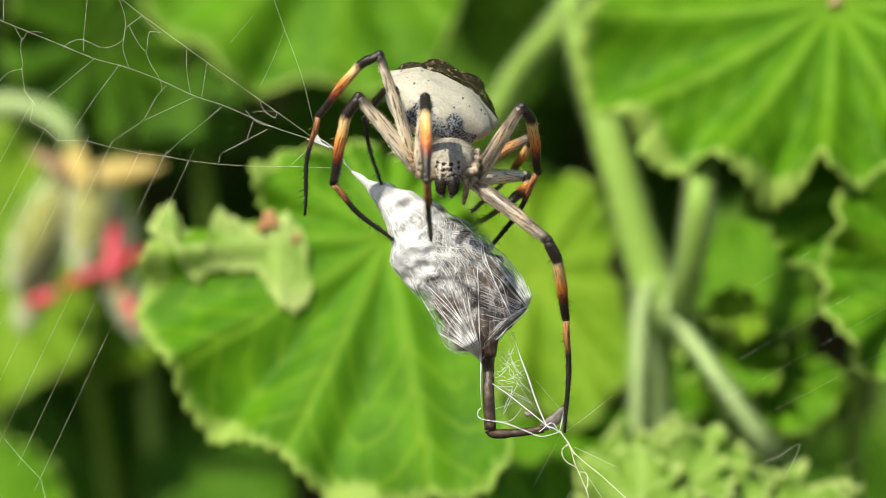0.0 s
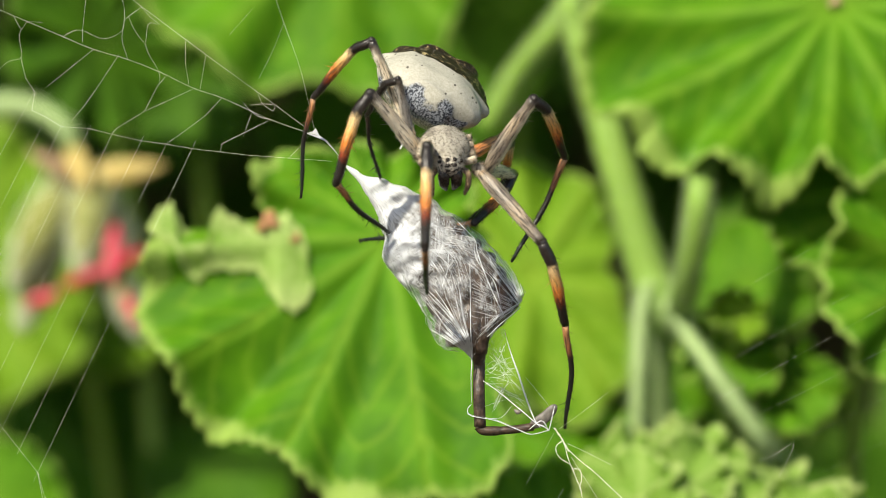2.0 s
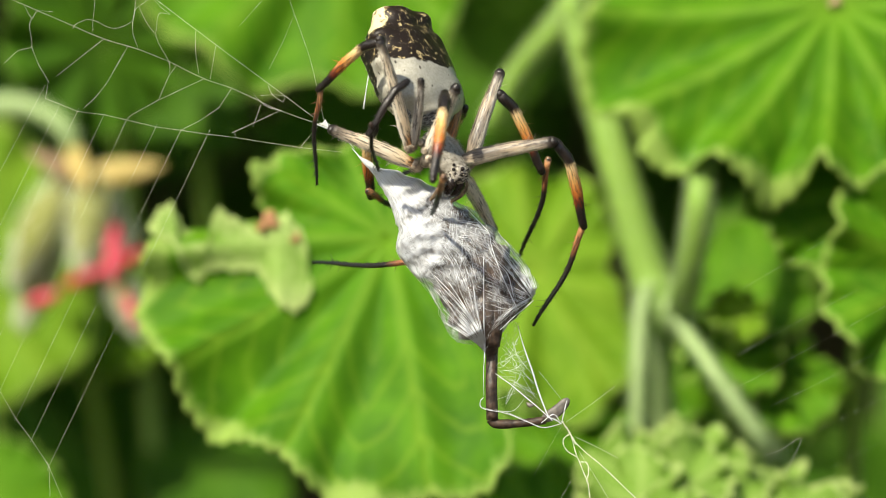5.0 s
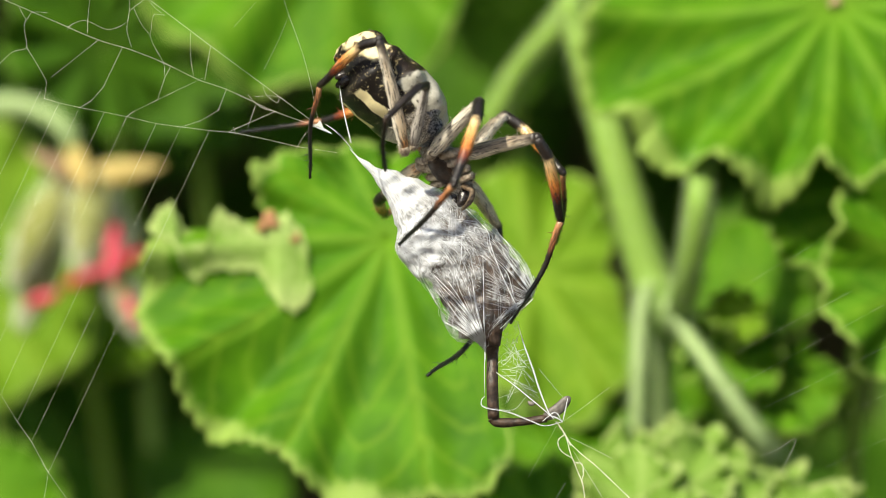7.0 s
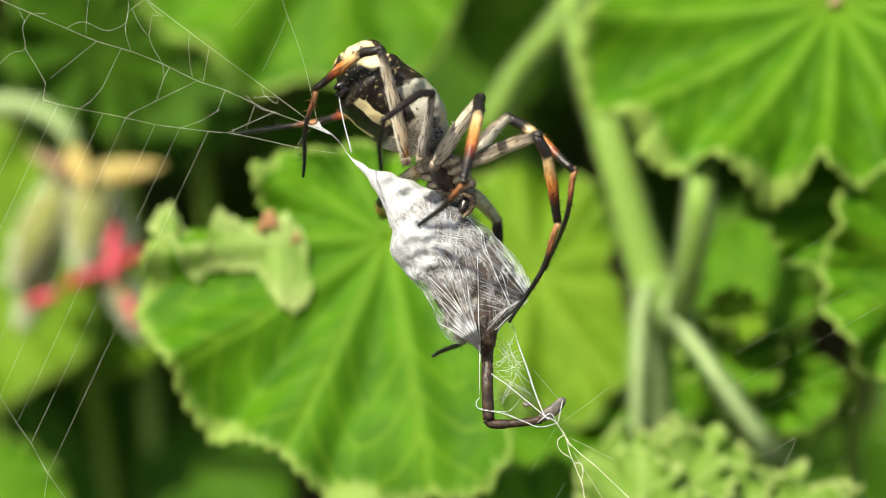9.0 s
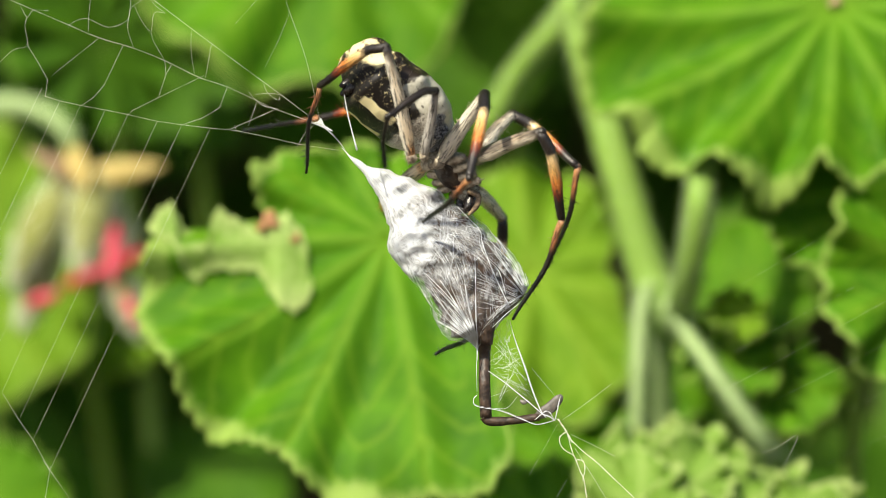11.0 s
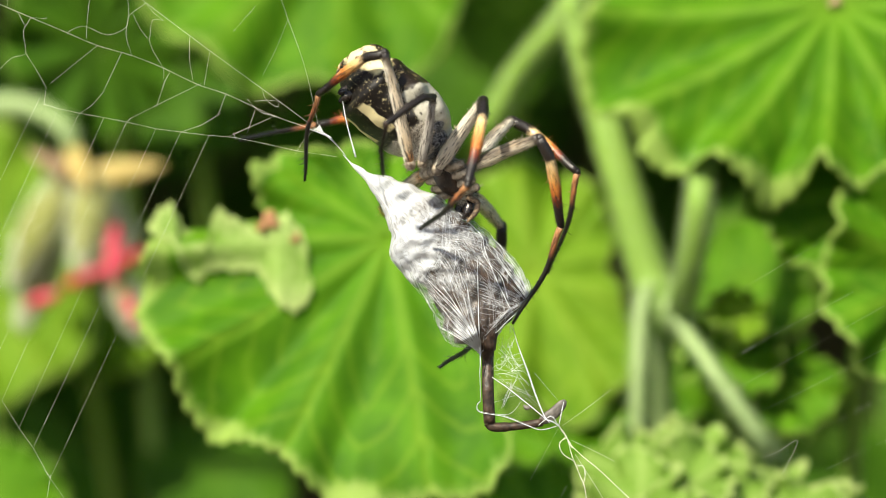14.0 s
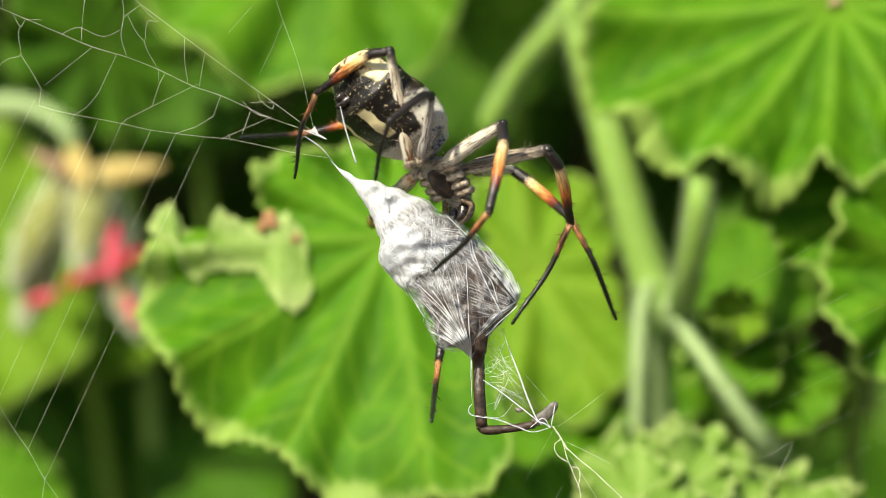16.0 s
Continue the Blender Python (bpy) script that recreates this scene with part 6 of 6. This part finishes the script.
    stride(leg_c,
           [(0, -2.7, -4.0, 8.5), (0.5, -3.0, -4.0, 8.2), (1, -2.6, -4.0, 8.4), (1.5, -3.3, -4.0, 7.9), (2, -2.0, -4.0, 9.1), (2.5, -3.0, -4.0, 8.6), (3, -3.1, -4.0, 8.3), (3.5, -3.3, -4.0, 8.0), (3.8, -2.9, -4.0, 8.3), (4, -3.5, -4.0, 8.4), (4.2, -3.5, -4.0, 8.2), (6.3, -2.3, 0.0, 6.8), (7, -2.1, 0.0, 7.3), (12.5, -1.7, 0.0, 7.1), (15.3, -1.9, 0.0, 6.9), (16, -2.1, 0.0, 7.0)],
           [(0, -7.2, -6.7, 14.3), (0.5, -6.4, -8.7, 13.4), (1, -6.1, -8.9, 13.3), (1.5, -5.7, -8.6, 13.7), (2, -6.0, -8.5, 14.0), (2.5, -7.0, -8.5, 13.5), (3, -6.2, -8.8, 13.5), (3.5, -6.7, -8.5, 13.3), (3.8, -4.8, -9.8, 13.0), (4, -5.9, -9.8, 12.9), (4.2, -6.7, -8.7, 13.5), (6.3, -6.1, 6.4, 4.6), (7, -5.4, 6.6, 4.9), (12.5, -4.8, 6.7, 4.7), (15.3, -5.0, 6.7, 4.5), (16, -5.2, 6.5, 4.1)],
           [(0, -9.6, -3.5, 6.9), (0.5, -8.3, -5.1, 6.0), (1, -8.9, -5.6, 6.1), (1.5, -8.3, -5.8, 6.2), (2, -9.0, -7.2, 6.3), (2.5, -9.3, -5.2, 6.2), (3, -8.2, -5.5, 6.1), (3.5, -8.8, -5.1, 5.9), (3.8, -6.7, -5.2, 6.3), (4, -8.0, -5.6, 6.0), (4.2, -8.2, -5.0, 6.1), (6.3, -5.3, 14.6, 2.8), (7, -5.5, 14.8, 3.1), (12.5, -5.3, 15.0, 3.3), (15.3, -5.6, 15.0, 3.5), (16, -6.2, 14.7, 2.7)],
           [(0, -4.5, -1.1, 1.9), (0.5, -4.4, -0.0, 2.1), (1, -4.6, -1.2, 1.9), (1.5, -4.7, -0.7, 2.1), (2, -4.5, -2.9, 2.0), (2.5, -4.5, -1.3, 1.9), (3, -4.5, -0.5, 1.9), (3.5, -4.4, -0.4, 2.0), (3.8, -4.0, 0.5, 2.3), (4, -4.4, -0.3, 2.1), (4.2, -4.3, 0.0, 2.2), (6.3, -2.5, 21.0, 5.4), (7, -2.2, 21.2, 5.4), (12.5, -2.1, 21.5, 5.1), (15.3, -2.3, 21.6, 5.0), (16, -2.8, 21.2, 4.3)])
    stride(leg_d,
           [(0, -1.9, -4.0, 8.0), (0.5, -2.5, -4.0, 7.7), (1, -1.6, -4.0, 7.9), (1.5, -1.9, -4.0, 8.9), (2, -1.2, -4.0, 9.0), (2.5, -2.0, -4.0, 7.8), (3, -1.9, -4.0, 7.6), (3.5, -2.2, -4.0, 7.5), (3.8, -1.6, -4.0, 7.8), (4, -1.8, -4.0, 7.9), (4.2, -2.0, -4.0, 7.7), (6.3, -1.6, -3.0, 8.0), (6.5, -1.3, -3.0, 7.9), (6.6, -1.4, -3.0, 8.0), (7, -1.1, -3.0, 8.4), (7.5, -0.9, -3.0, 7.8), (12.5, -0.4, -3.0, 7.5), (15.3, -0.7, -3.0, 7.3), (15.6, 0.8, -3.0, 7.0), (15.8, 0.2, -3.0, 8.1), (16, 0.4, -3.0, 7.9)],
           [(0, -1.4, -9.6, 14.0), (0.5, -0.4, -8.8, 14.0), (1, -1.3, -12.2, 8.5), (1.5, -1.8, -12.2, 9.7), (2, -1.1, -12.2, 9.3), (2.5, -1.1, -11.2, 11.7), (3, -0.7, -11.0, 11.8), (3.5, -1.6, -11.1, 11.7), (3.8, 0.2, -10.8, 12.0), (4, -0.8, -10.9, 12.3), (4.2, -1.0, -10.7, 12.4), (6.3, 2.8, -5.6, 14.5), (6.5, 3.3, -5.9, 14.1), (6.6, 2.6, -8.1, 13.1), (7, 3.0, -8.8, 12.6), (7.5, 3.0, -8.1, 12.9), (12.5, 3.5, -7.7, 13.1), (15.3, 3.3, -7.6, 12.9), (15.6, 5.0, -7.2, 12.7), (15.8, 6.6, -3.4, 13.3), (16, 5.5, -8.6, 11.1)],
           [(0, -1.4, -14.8, 6.8), (0.5, 0.7, -13.8, 6.7), (1, -1.4, -15.6, 0.2), (1.5, -1.9, -15.5, 1.5), (2, -1.3, -14.0, 0.6), (2.5, -1.4, -14.3, 3.4), (3, -1.1, -14.1, 3.5), (3.5, -2.1, -14.5, 3.5), (3.8, -0.1, -15.0, 4.1), (4, -1.0, -14.7, 4.2), (4.2, -1.3, -14.1, 4.1), (6.3, 1.1, -12.9, 9.7), (6.5, 1.0, -8.8, 6.0), (6.6, 0.7, -13.8, 6.5), (7, 0.8, -13.5, 5.4), (7.5, 1.6, -13.1, 5.7), (12.5, 2.1, -12.5, 5.7), (15.3, 1.9, -12.4, 5.6), (15.6, 4.3, -13.0, 6.0), (15.8, 8.8, -11.2, 9.6), (16, 4.2, -13.1, 3.5)],
           [(0, -1.1, -6.8, 1.8), (0.5, -1.0, -5.7, 2.1), (1, -1.6, -6.5, -2.7), (1.5, -1.9, -6.5, -1.7), (2, -1.2, -5.3, -3.3), (2.5, -2.4, -5.6, -0.3), (3, -2.3, -5.5, -0.3), (3.5, -2.2, -5.7, -0.2), (3.8, -1.8, -6.6, -0.0), (4, -2.1, -6.2, 0.1), (4.2, -2.2, -5.5, 0.2), (6.3, -0.8, -3.8, 7.5), (6.5, -3.5, -2.5, 0.5), (6.6, -4.4, -10.8, -0.9), (7, -3.9, -6.9, 0.3), (7.5, -2.5, -5.4, 2.0), (12.5, -1.9, -4.7, 2.1), (15.3, -2.3, -4.6, 2.0), (15.6, -1.9, -7.0, 2.1), (15.8, 8.4, -1.9, 7.6), (16, -0.5, -6.5, -1.5)])
    stride(leg_e,
           [(0, 2.7, -4.0, 6.7), (0.5, 2.4, -4.0, 6.4), (1, 3.4, -4.0, 6.6), (1.5, 2.8, -4.0, 6.4), (2, 3.5, -4.0, 7.3), (2.5, 2.4, -4.0, 6.8), (3, 2.3, -4.0, 6.8), (3.5, 2.3, -4.0, 6.8), (3.8, 3.1, -4.0, 7.0), (4, 2.2, -4.0, 7.2), (4.2, 1.7, -4.0, 7.7), (6.3, 0.4, -2.0, 7.5), (6.5, 0.9, -2.0, 7.5), (6.6, 0.7, -2.0, 7.5), (7, 1.7, -2.0, 8.2), (7.5, 2.3, -2.0, 7.8), (12.5, 2.8, -2.0, 7.7), (15.3, 2.6, -2.0, 7.6), (15.6, 3.3, -2.0, 7.0), (15.8, 1.7, -2.0, 7.1), (16, 2.1, -2.0, 7.4)],
           [(0, 9.0, -6.9, 1.6), (0.5, 7.9, -8.6, 1.7), (1, 9.1, -8.4, 1.9), (1.5, 8.3, -8.4, 1.6), (2, 8.8, -6.7, 1.1), (2.5, 7.4, -7.8, 1.0), (3, 8.3, -4.7, 0.7), (3.5, 7.9, -6.7, 0.9), (3.8, 9.1, -9.8, 4.8), (4, 9.2, -8.7, 5.6), (4.2, 9.8, -6.7, 9.0), (6.3, 8.4, -4.8, 9.2), (6.5, 8.7, -5.1, 9.5), (6.6, 8.3, -5.8, 9.0), (7, 8.0, -7.7, 9.6), (7.5, 8.0, -8.1, 9.8), (12.5, 8.3, -8.3, 9.8), (15.3, 8.2, -8.2, 9.7), (15.6, 9.1, -8.2, 8.6), (15.8, 10.1, -2.8, 8.7), (16, 9.4, -6.2, 9.0)],
           [(0, 10.6, -2.7, -5.3), (0.5, 10.0, -6.4, -5.9), (1, 10.7, -4.6, -5.3), (1.5, 10.3, -5.8, -6.0), (2, 10.9, -3.2, -6.1), (2.5, 9.3, -4.5, -6.4), (3, 10.3, -0.5, -6.1), (3.5, 9.3, -2.9, -6.3), (3.8, 10.4, -9.9, -3.3), (4, 9.6, -5.9, -2.2), (4.2, 12.5, -3.8, 1.8), (6.3, 10.4, -1.1, 2.2), (6.5, 10.6, -2.2, 2.1), (6.6, 10.0, -1.9, 1.9), (7, 10.2, -4.1, 2.5), (7.5, 10.0, -5.2, 2.4), (12.5, 10.2, -5.4, 2.3), (15.3, 10.1, -5.4, 2.2), (15.6, 11.1, -3.7, 1.9), (15.8, 11.8, 1.2, 1.7), (16, 11.6, -1.4, 2.7)],
           [(0, 10.4, -0.5, -15.3), (0.5, 10.3, -1.8, -15.1), (1, 10.2, -3.3, -15.4), (1.5, 10.4, -1.0, -15.1), (2, 11.0, 1.2, -15.4), (2.5, 10.6, 0.6, -15.2), (3, 10.9, 4.4, -15.1), (3.5, 10.5, 1.6, -15.5), (3.8, 8.3, -2.0, -9.5), (4, 6.8, 3.3, -5.8), (4.2, 8.6, -0.0, -6.9), (6.3, 5.8, 1.0, -6.7), (6.5, 6.3, 1.5, -6.4), (6.6, 5.6, 0.9, -6.9), (7, 5.9, -1.8, -6.5), (7.5, 5.8, -1.9, -6.4), (12.5, 6.0, -1.9, -6.4), (15.3, 6.0, -1.3, -6.3), (15.6, 6.2, -1.4, -6.7), (15.8, 6.3, 3.3, -6.6), (16, 6.4, -1.5, -6.2)])
    stride(leg_f,
           [(0, 2.9, -3.0, 7.0), (0.5, 2.9, -3.0, 7.5), (1, 3.7, -3.0, 7.1), (1.5, 2.8, -3.0, 7.0), (2, 4.1, -3.0, 7.5), (2.5, 2.6, -3.0, 7.6), (3, 2.6, -3.0, 7.1), (3.5, 2.5, -3.0, 7.5), (3.8, 3.1, -3.0, 7.8), (4, 2.2, -3.0, 7.9), (4.2, 2.2, -3.0, 7.7), (6.3, 1.0, 2.0, 7.9), (6.5, 1.2, 2.0, 7.8), (6.6, 1.5, 2.0, 7.9), (7, 2.7, 2.0, 9.0), (7.5, 2.7, 2.0, 8.7), (12.5, 3.2, 2.0, 8.6), (15.3, 3.0, 2.0, 8.5), (15.6, 3.1, 2.0, 7.4), (15.8, 2.8, 2.0, 7.0), (16, 3.4, 2.0, 7.5)],
           [(0, 6.9, -6.7, 13.2), (0.5, 5.3, -7.7, 13.8), (1, 6.8, -6.6, 13.9), (1.5, 6.7, -7.8, 12.4), (2, 8.1, -7.0, 13.5), (2.5, 5.8, -6.3, 14.5), (3, 5.8, -5.9, 14.1), (3.5, 5.3, -6.8, 14.3), (3.8, 5.3, -7.4, 14.4), (4, 4.6, -7.3, 14.5), (4.2, 4.9, -6.7, 14.6), (6.3, 3.5, 9.0, 11.5), (6.5, 4.0, 8.5, 12.0), (6.6, 3.3, 9.2, 11.5), (7, 5.5, 9.1, 12.2), (7.5, 5.8, 8.9, 12.1), (12.5, 6.2, 8.9, 12.0), (15.3, 6.1, 8.9, 11.9), (15.6, 5.3, 9.6, 9.6), (15.8, 6.2, 9.5, 7.4), (16, 6.6, 9.6, 7.7)],
           [(0, 8.4, -0.8, 7.7), (0.5, 10.0, -2.0, 10.2), (1, 10.7, -0.8, 9.5), (1.5, 9.5, -2.8, 6.5), (2, 11.0, -1.1, 8.6), (2.5, 10.0, -0.3, 10.9), (3, 9.6, 0.2, 10.1), (3.5, 9.4, -1.2, 9.8), (3.8, 9.8, -2.2, 9.9), (4, 9.0, -1.9, 10.2), (4.2, 8.8, -1.2, 9.9), (6.3, 8.9, 6.3, 5.9), (6.5, 9.1, 6.2, 6.0), (6.6, 8.9, 6.8, 6.0), (7, 10.7, 5.6, 6.9), (7.5, 11.6, 5.6, 7.2), (12.5, 12.0, 5.5, 7.2), (15.3, 11.9, 5.5, 7.1), (15.6, 10.8, 9.5, 3.5), (15.8, 11.5, 6.8, 1.7), (16, 11.8, 5.0, 3.2)],
           [(0, 3.6, 4.4, 0.3), (0.5, 5.6, 2.3, 2.0), (1, 7.9, 1.5, -0.1), (1.5, 4.3, 1.5, -1.2), (2, 6.3, -1.0, -0.5), (2.5, 7.3, 2.6, 1.4), (3, 5.0, 3.3, 1.5), (3.5, 4.7, 2.3, 1.4), (3.8, 5.4, 1.4, 1.4), (4, 5.1, 1.3, 1.3), (4.2, 5.2, 3.2, 1.3), (6.3, 8.0, 11.4, -3.0), (6.5, 8.2, 11.8, -2.5), (6.6, 8.1, 11.6, -3.0), (7, 10.4, 13.6, 0.6), (7.5, 9.3, 10.1, -1.7), (12.5, 9.4, 9.5, -1.9), (15.3, 9.7, 9.4, -2.1), (15.6, 13.3, 15.4, -4.5), (15.8, 15.1, 10.1, -7.3), (16, 16.0, 6.9, -6.0)])
    stride(leg_g,
           [(0, 2.6, -1.0, 8.2), (0.5, 1.7, -1.0, 8.3), (1, 2.5, -1.0, 8.2), (1.5, 1.6, -1.0, 8.8), (2, 2.5, -1.0, 8.8), (2.5, 1.2, -1.0, 8.2), (3, 1.6, -1.0, 8.4), (3.5, 1.3, -1.0, 8.6), (3.8, 1.4, -1.0, 8.8), (4, 0.7, -1.0, 9.2), (4.2, 0.5, -1.0, 8.8), (6.3, -2.1, 3.0, 8.4), (7, -1.8, 3.0, 8.8), (12.5, -1.5, 3.0, 8.4), (15.3, -1.7, 3.0, 8.2), (16, -1.9, 3.0, 8.3)],
           [(0, 7.9, 2.6, 10.9), (0.5, 6.1, 3.4, 11.4), (1, 7.3, 3.2, 11.1), (1.5, 5.2, 4.5, 11.2), (2, 6.1, 4.7, 10.8), (2.5, 3.8, 5.4, 9.5), (3, 5.1, 4.8, 10.3), (3.5, 5.4, 4.0, 11.3), (3.8, 4.2, 4.6, 11.9), (4, 3.5, 4.7, 12.1), (4.2, 4.8, 2.9, 12.7), (6.3, -5.8, 7.5, 12.3), (7, -5.5, 7.7, 12.6), (12.5, -5.3, 7.3, 12.3), (15.3, -5.6, 7.3, 12.2), (16, -5.2, 7.9, 12.0)],
           [(0, 6.2, 8.6, 7.7), (0.5, 4.3, 9.2, 8.0), (1, 5.1, 8.7, 7.4), (1.5, 5.3, 10.9, 8.3), (2, 5.7, 10.1, 6.3), (2.5, 3.5, 11.5, 6.1), (3, 4.8, 10.5, 6.4), (3.5, 4.6, 9.8, 7.4), (3.8, 4.3, 10.1, 7.6), (4, 3.5, 10.2, 7.8), (4.2, 3.7, 6.8, 7.0), (6.3, -11.5, 11.4, 11.5), (7, -11.2, 11.5, 11.7), (12.5, -11.6, 10.4, 11.7), (15.3, -11.7, 10.5, 11.5), (16, -11.7, 10.3, 11.1)],
           [(0, 2.5, 2.7, 4.3), (0.5, 0.9, 3.0, 4.8), (1, 2.7, 2.6, 3.3), (1.5, 2.2, 5.5, 3.6), (2, 2.6, 3.7, 3.2), (2.5, 1.2, 4.2, 5.0), (3, 1.6, 4.0, 3.7), (3.5, 1.1, 3.7, 4.2), (3.8, 1.1, 3.8, 4.4), (4, 0.7, 3.8, 4.6), (4.2, 0.2, 0.4, 4.3), (6.3, -18.6, 8.4, 10.4), (7, -18.9, 11.1, 10.6), (12.5, -18.4, 6.9, 10.3), (15.3, -18.6, 7.3, 10.1), (16, -17.9, 5.7, 10.5)])
    stride(leg_h,
           [(0, 2.9, -1.0, 7.2), (0.5, 2.7, -1.0, 7.3), (1, 3.4, -1.0, 7.2), (1.5, 3.6, -1.0, 7.0), (2, 3.5, -1.0, 7.6), (2.5, 2.9, -1.0, 7.4), (3, 2.3, -1.0, 7.1), (3.5, 2.6, -1.0, 7.4), (3.8, 2.9, -1.0, 7.3), (4, 2.4, -1.0, 7.7), (4.2, 2.0, -1.0, 7.3), (6.3, 0.4, 4.0, 6.4), (6.4, 0.4, 4.0, 6.4), (6.5, 0.4, 4.0, 6.4), (6.6, 0.5, 4.0, 6.4), (6.8, 1.4, 4.0, 6.3), (7, 2.0, 4.0, 6.1), (7.5, 2.3, 4.0, 5.2), (12.5, 2.6, 4.0, 5.1), (15.3, 2.4, 4.0, 5.0), (15.6, 2.1, 4.0, 5.1), (15.8, 1.0, 4.0, 5.2), (16, 1.7, 4.0, 5.5)],
           [(0, 7.6, 6.1, 7.5), (0.5, 6.1, 6.8, 8.0), (1, 7.0, 6.7, 7.5), (1.5, 6.3, 7.0, 6.9), (2, 6.6, 6.9, 7.3), (2.5, 5.7, 7.0, 8.5), (3, 6.1, 6.5, 8.3), (3.5, 6.2, 6.5, 8.8), (3.8, 5.5, 6.9, 8.8), (4, 4.9, 7.0, 9.1), (4.2, 5.4, 6.8, 7.7), (6.3, -2.3, 7.2, -1.0), (6.4, 0.5, 9.4, -0.2), (6.5, 3.1, 8.3, -0.5), (6.6, 3.6, 7.5, -0.7), (6.8, 4.2, 10.0, 1.0), (7, 4.9, 10.9, 2.1), (7.5, 4.9, 11.7, 2.7), (12.5, 5.4, 11.6, 2.5), (15.3, 5.2, 11.6, 2.4), (15.6, 4.2, 10.5, 0.1), (15.8, -3.3, 5.8, -1.9), (16, 1.1, 8.6, -1.6)],
           [(0, 6.0, -2.2, 5.2), (0.5, 4.8, -1.5, 5.3), (1, 5.2, -1.6, 5.4), (1.5, 5.1, -1.3, 4.7), (2, 3.0, 0.3, 2.9), (2.5, 2.6, 0.5, 3.4), (3, 4.3, -1.1, 4.4), (3.5, 3.3, -0.1, 3.9), (3.8, 3.1, 0.1, 3.9), (4, 3.2, -0.1, 4.3), (4.2, 2.7, -0.6, 3.8), (6.3, -7.7, 4.8, -7.4), (6.4, -1.6, 3.5, -6.3), (6.5, 2.5, 2.3, -6.7), (6.6, 2.0, 3.5, -8.2), (6.8, 3.2, 7.1, -7.2), (7, 3.9, 10.7, -6.6), (7.5, 4.2, 11.5, -6.0), (12.5, 4.5, 11.4, -6.2), (15.3, 3.4, 11.4, -6.1), (15.6, -2.0, 4.3, 0.1), (15.8, -6.7, 1.0, -8.4), (16, -0.1, 5.6, -9.7)],
           [(0, 2.7, 10.1, 3.2), (0.5, 2.8, 11.1, 3.4), (1, 3.0, 10.9, 2.8), (1.5, 2.7, 11.2, 2.9), (2, -7.3, 7.9, 1.4), (2.5, -10.2, 1.9, 3.4), (3, -7.0, 4.6, 2.1), (3.5, -6.2, 8.6, 2.8), (3.8, -6.3, 8.9, 3.1), (4, -7.6, 7.0, 3.3), (4.2, -6.7, 8.2, 3.7), (6.3, -16.7, -4.1, -9.9), (6.4, -2.1, -8.9, -9.9), (6.5, 0.3, -10.0, -10.1), (6.6, -0.6, -8.7, -11.6), (6.8, -0.9, -4.5, -11.1), (7, -1.4, -0.1, -11.2), (7.5, -0.9, 0.2, -9.5), (12.5, -0.8, 0.2, -9.6), (15.3, 0.1, -0.0, -11.1), (15.6, -9.3, -6.3, -0.8), (15.8, -8.3, -11.0, -12.9), (16, -0.7, -6.3, -14.5)])


motions()
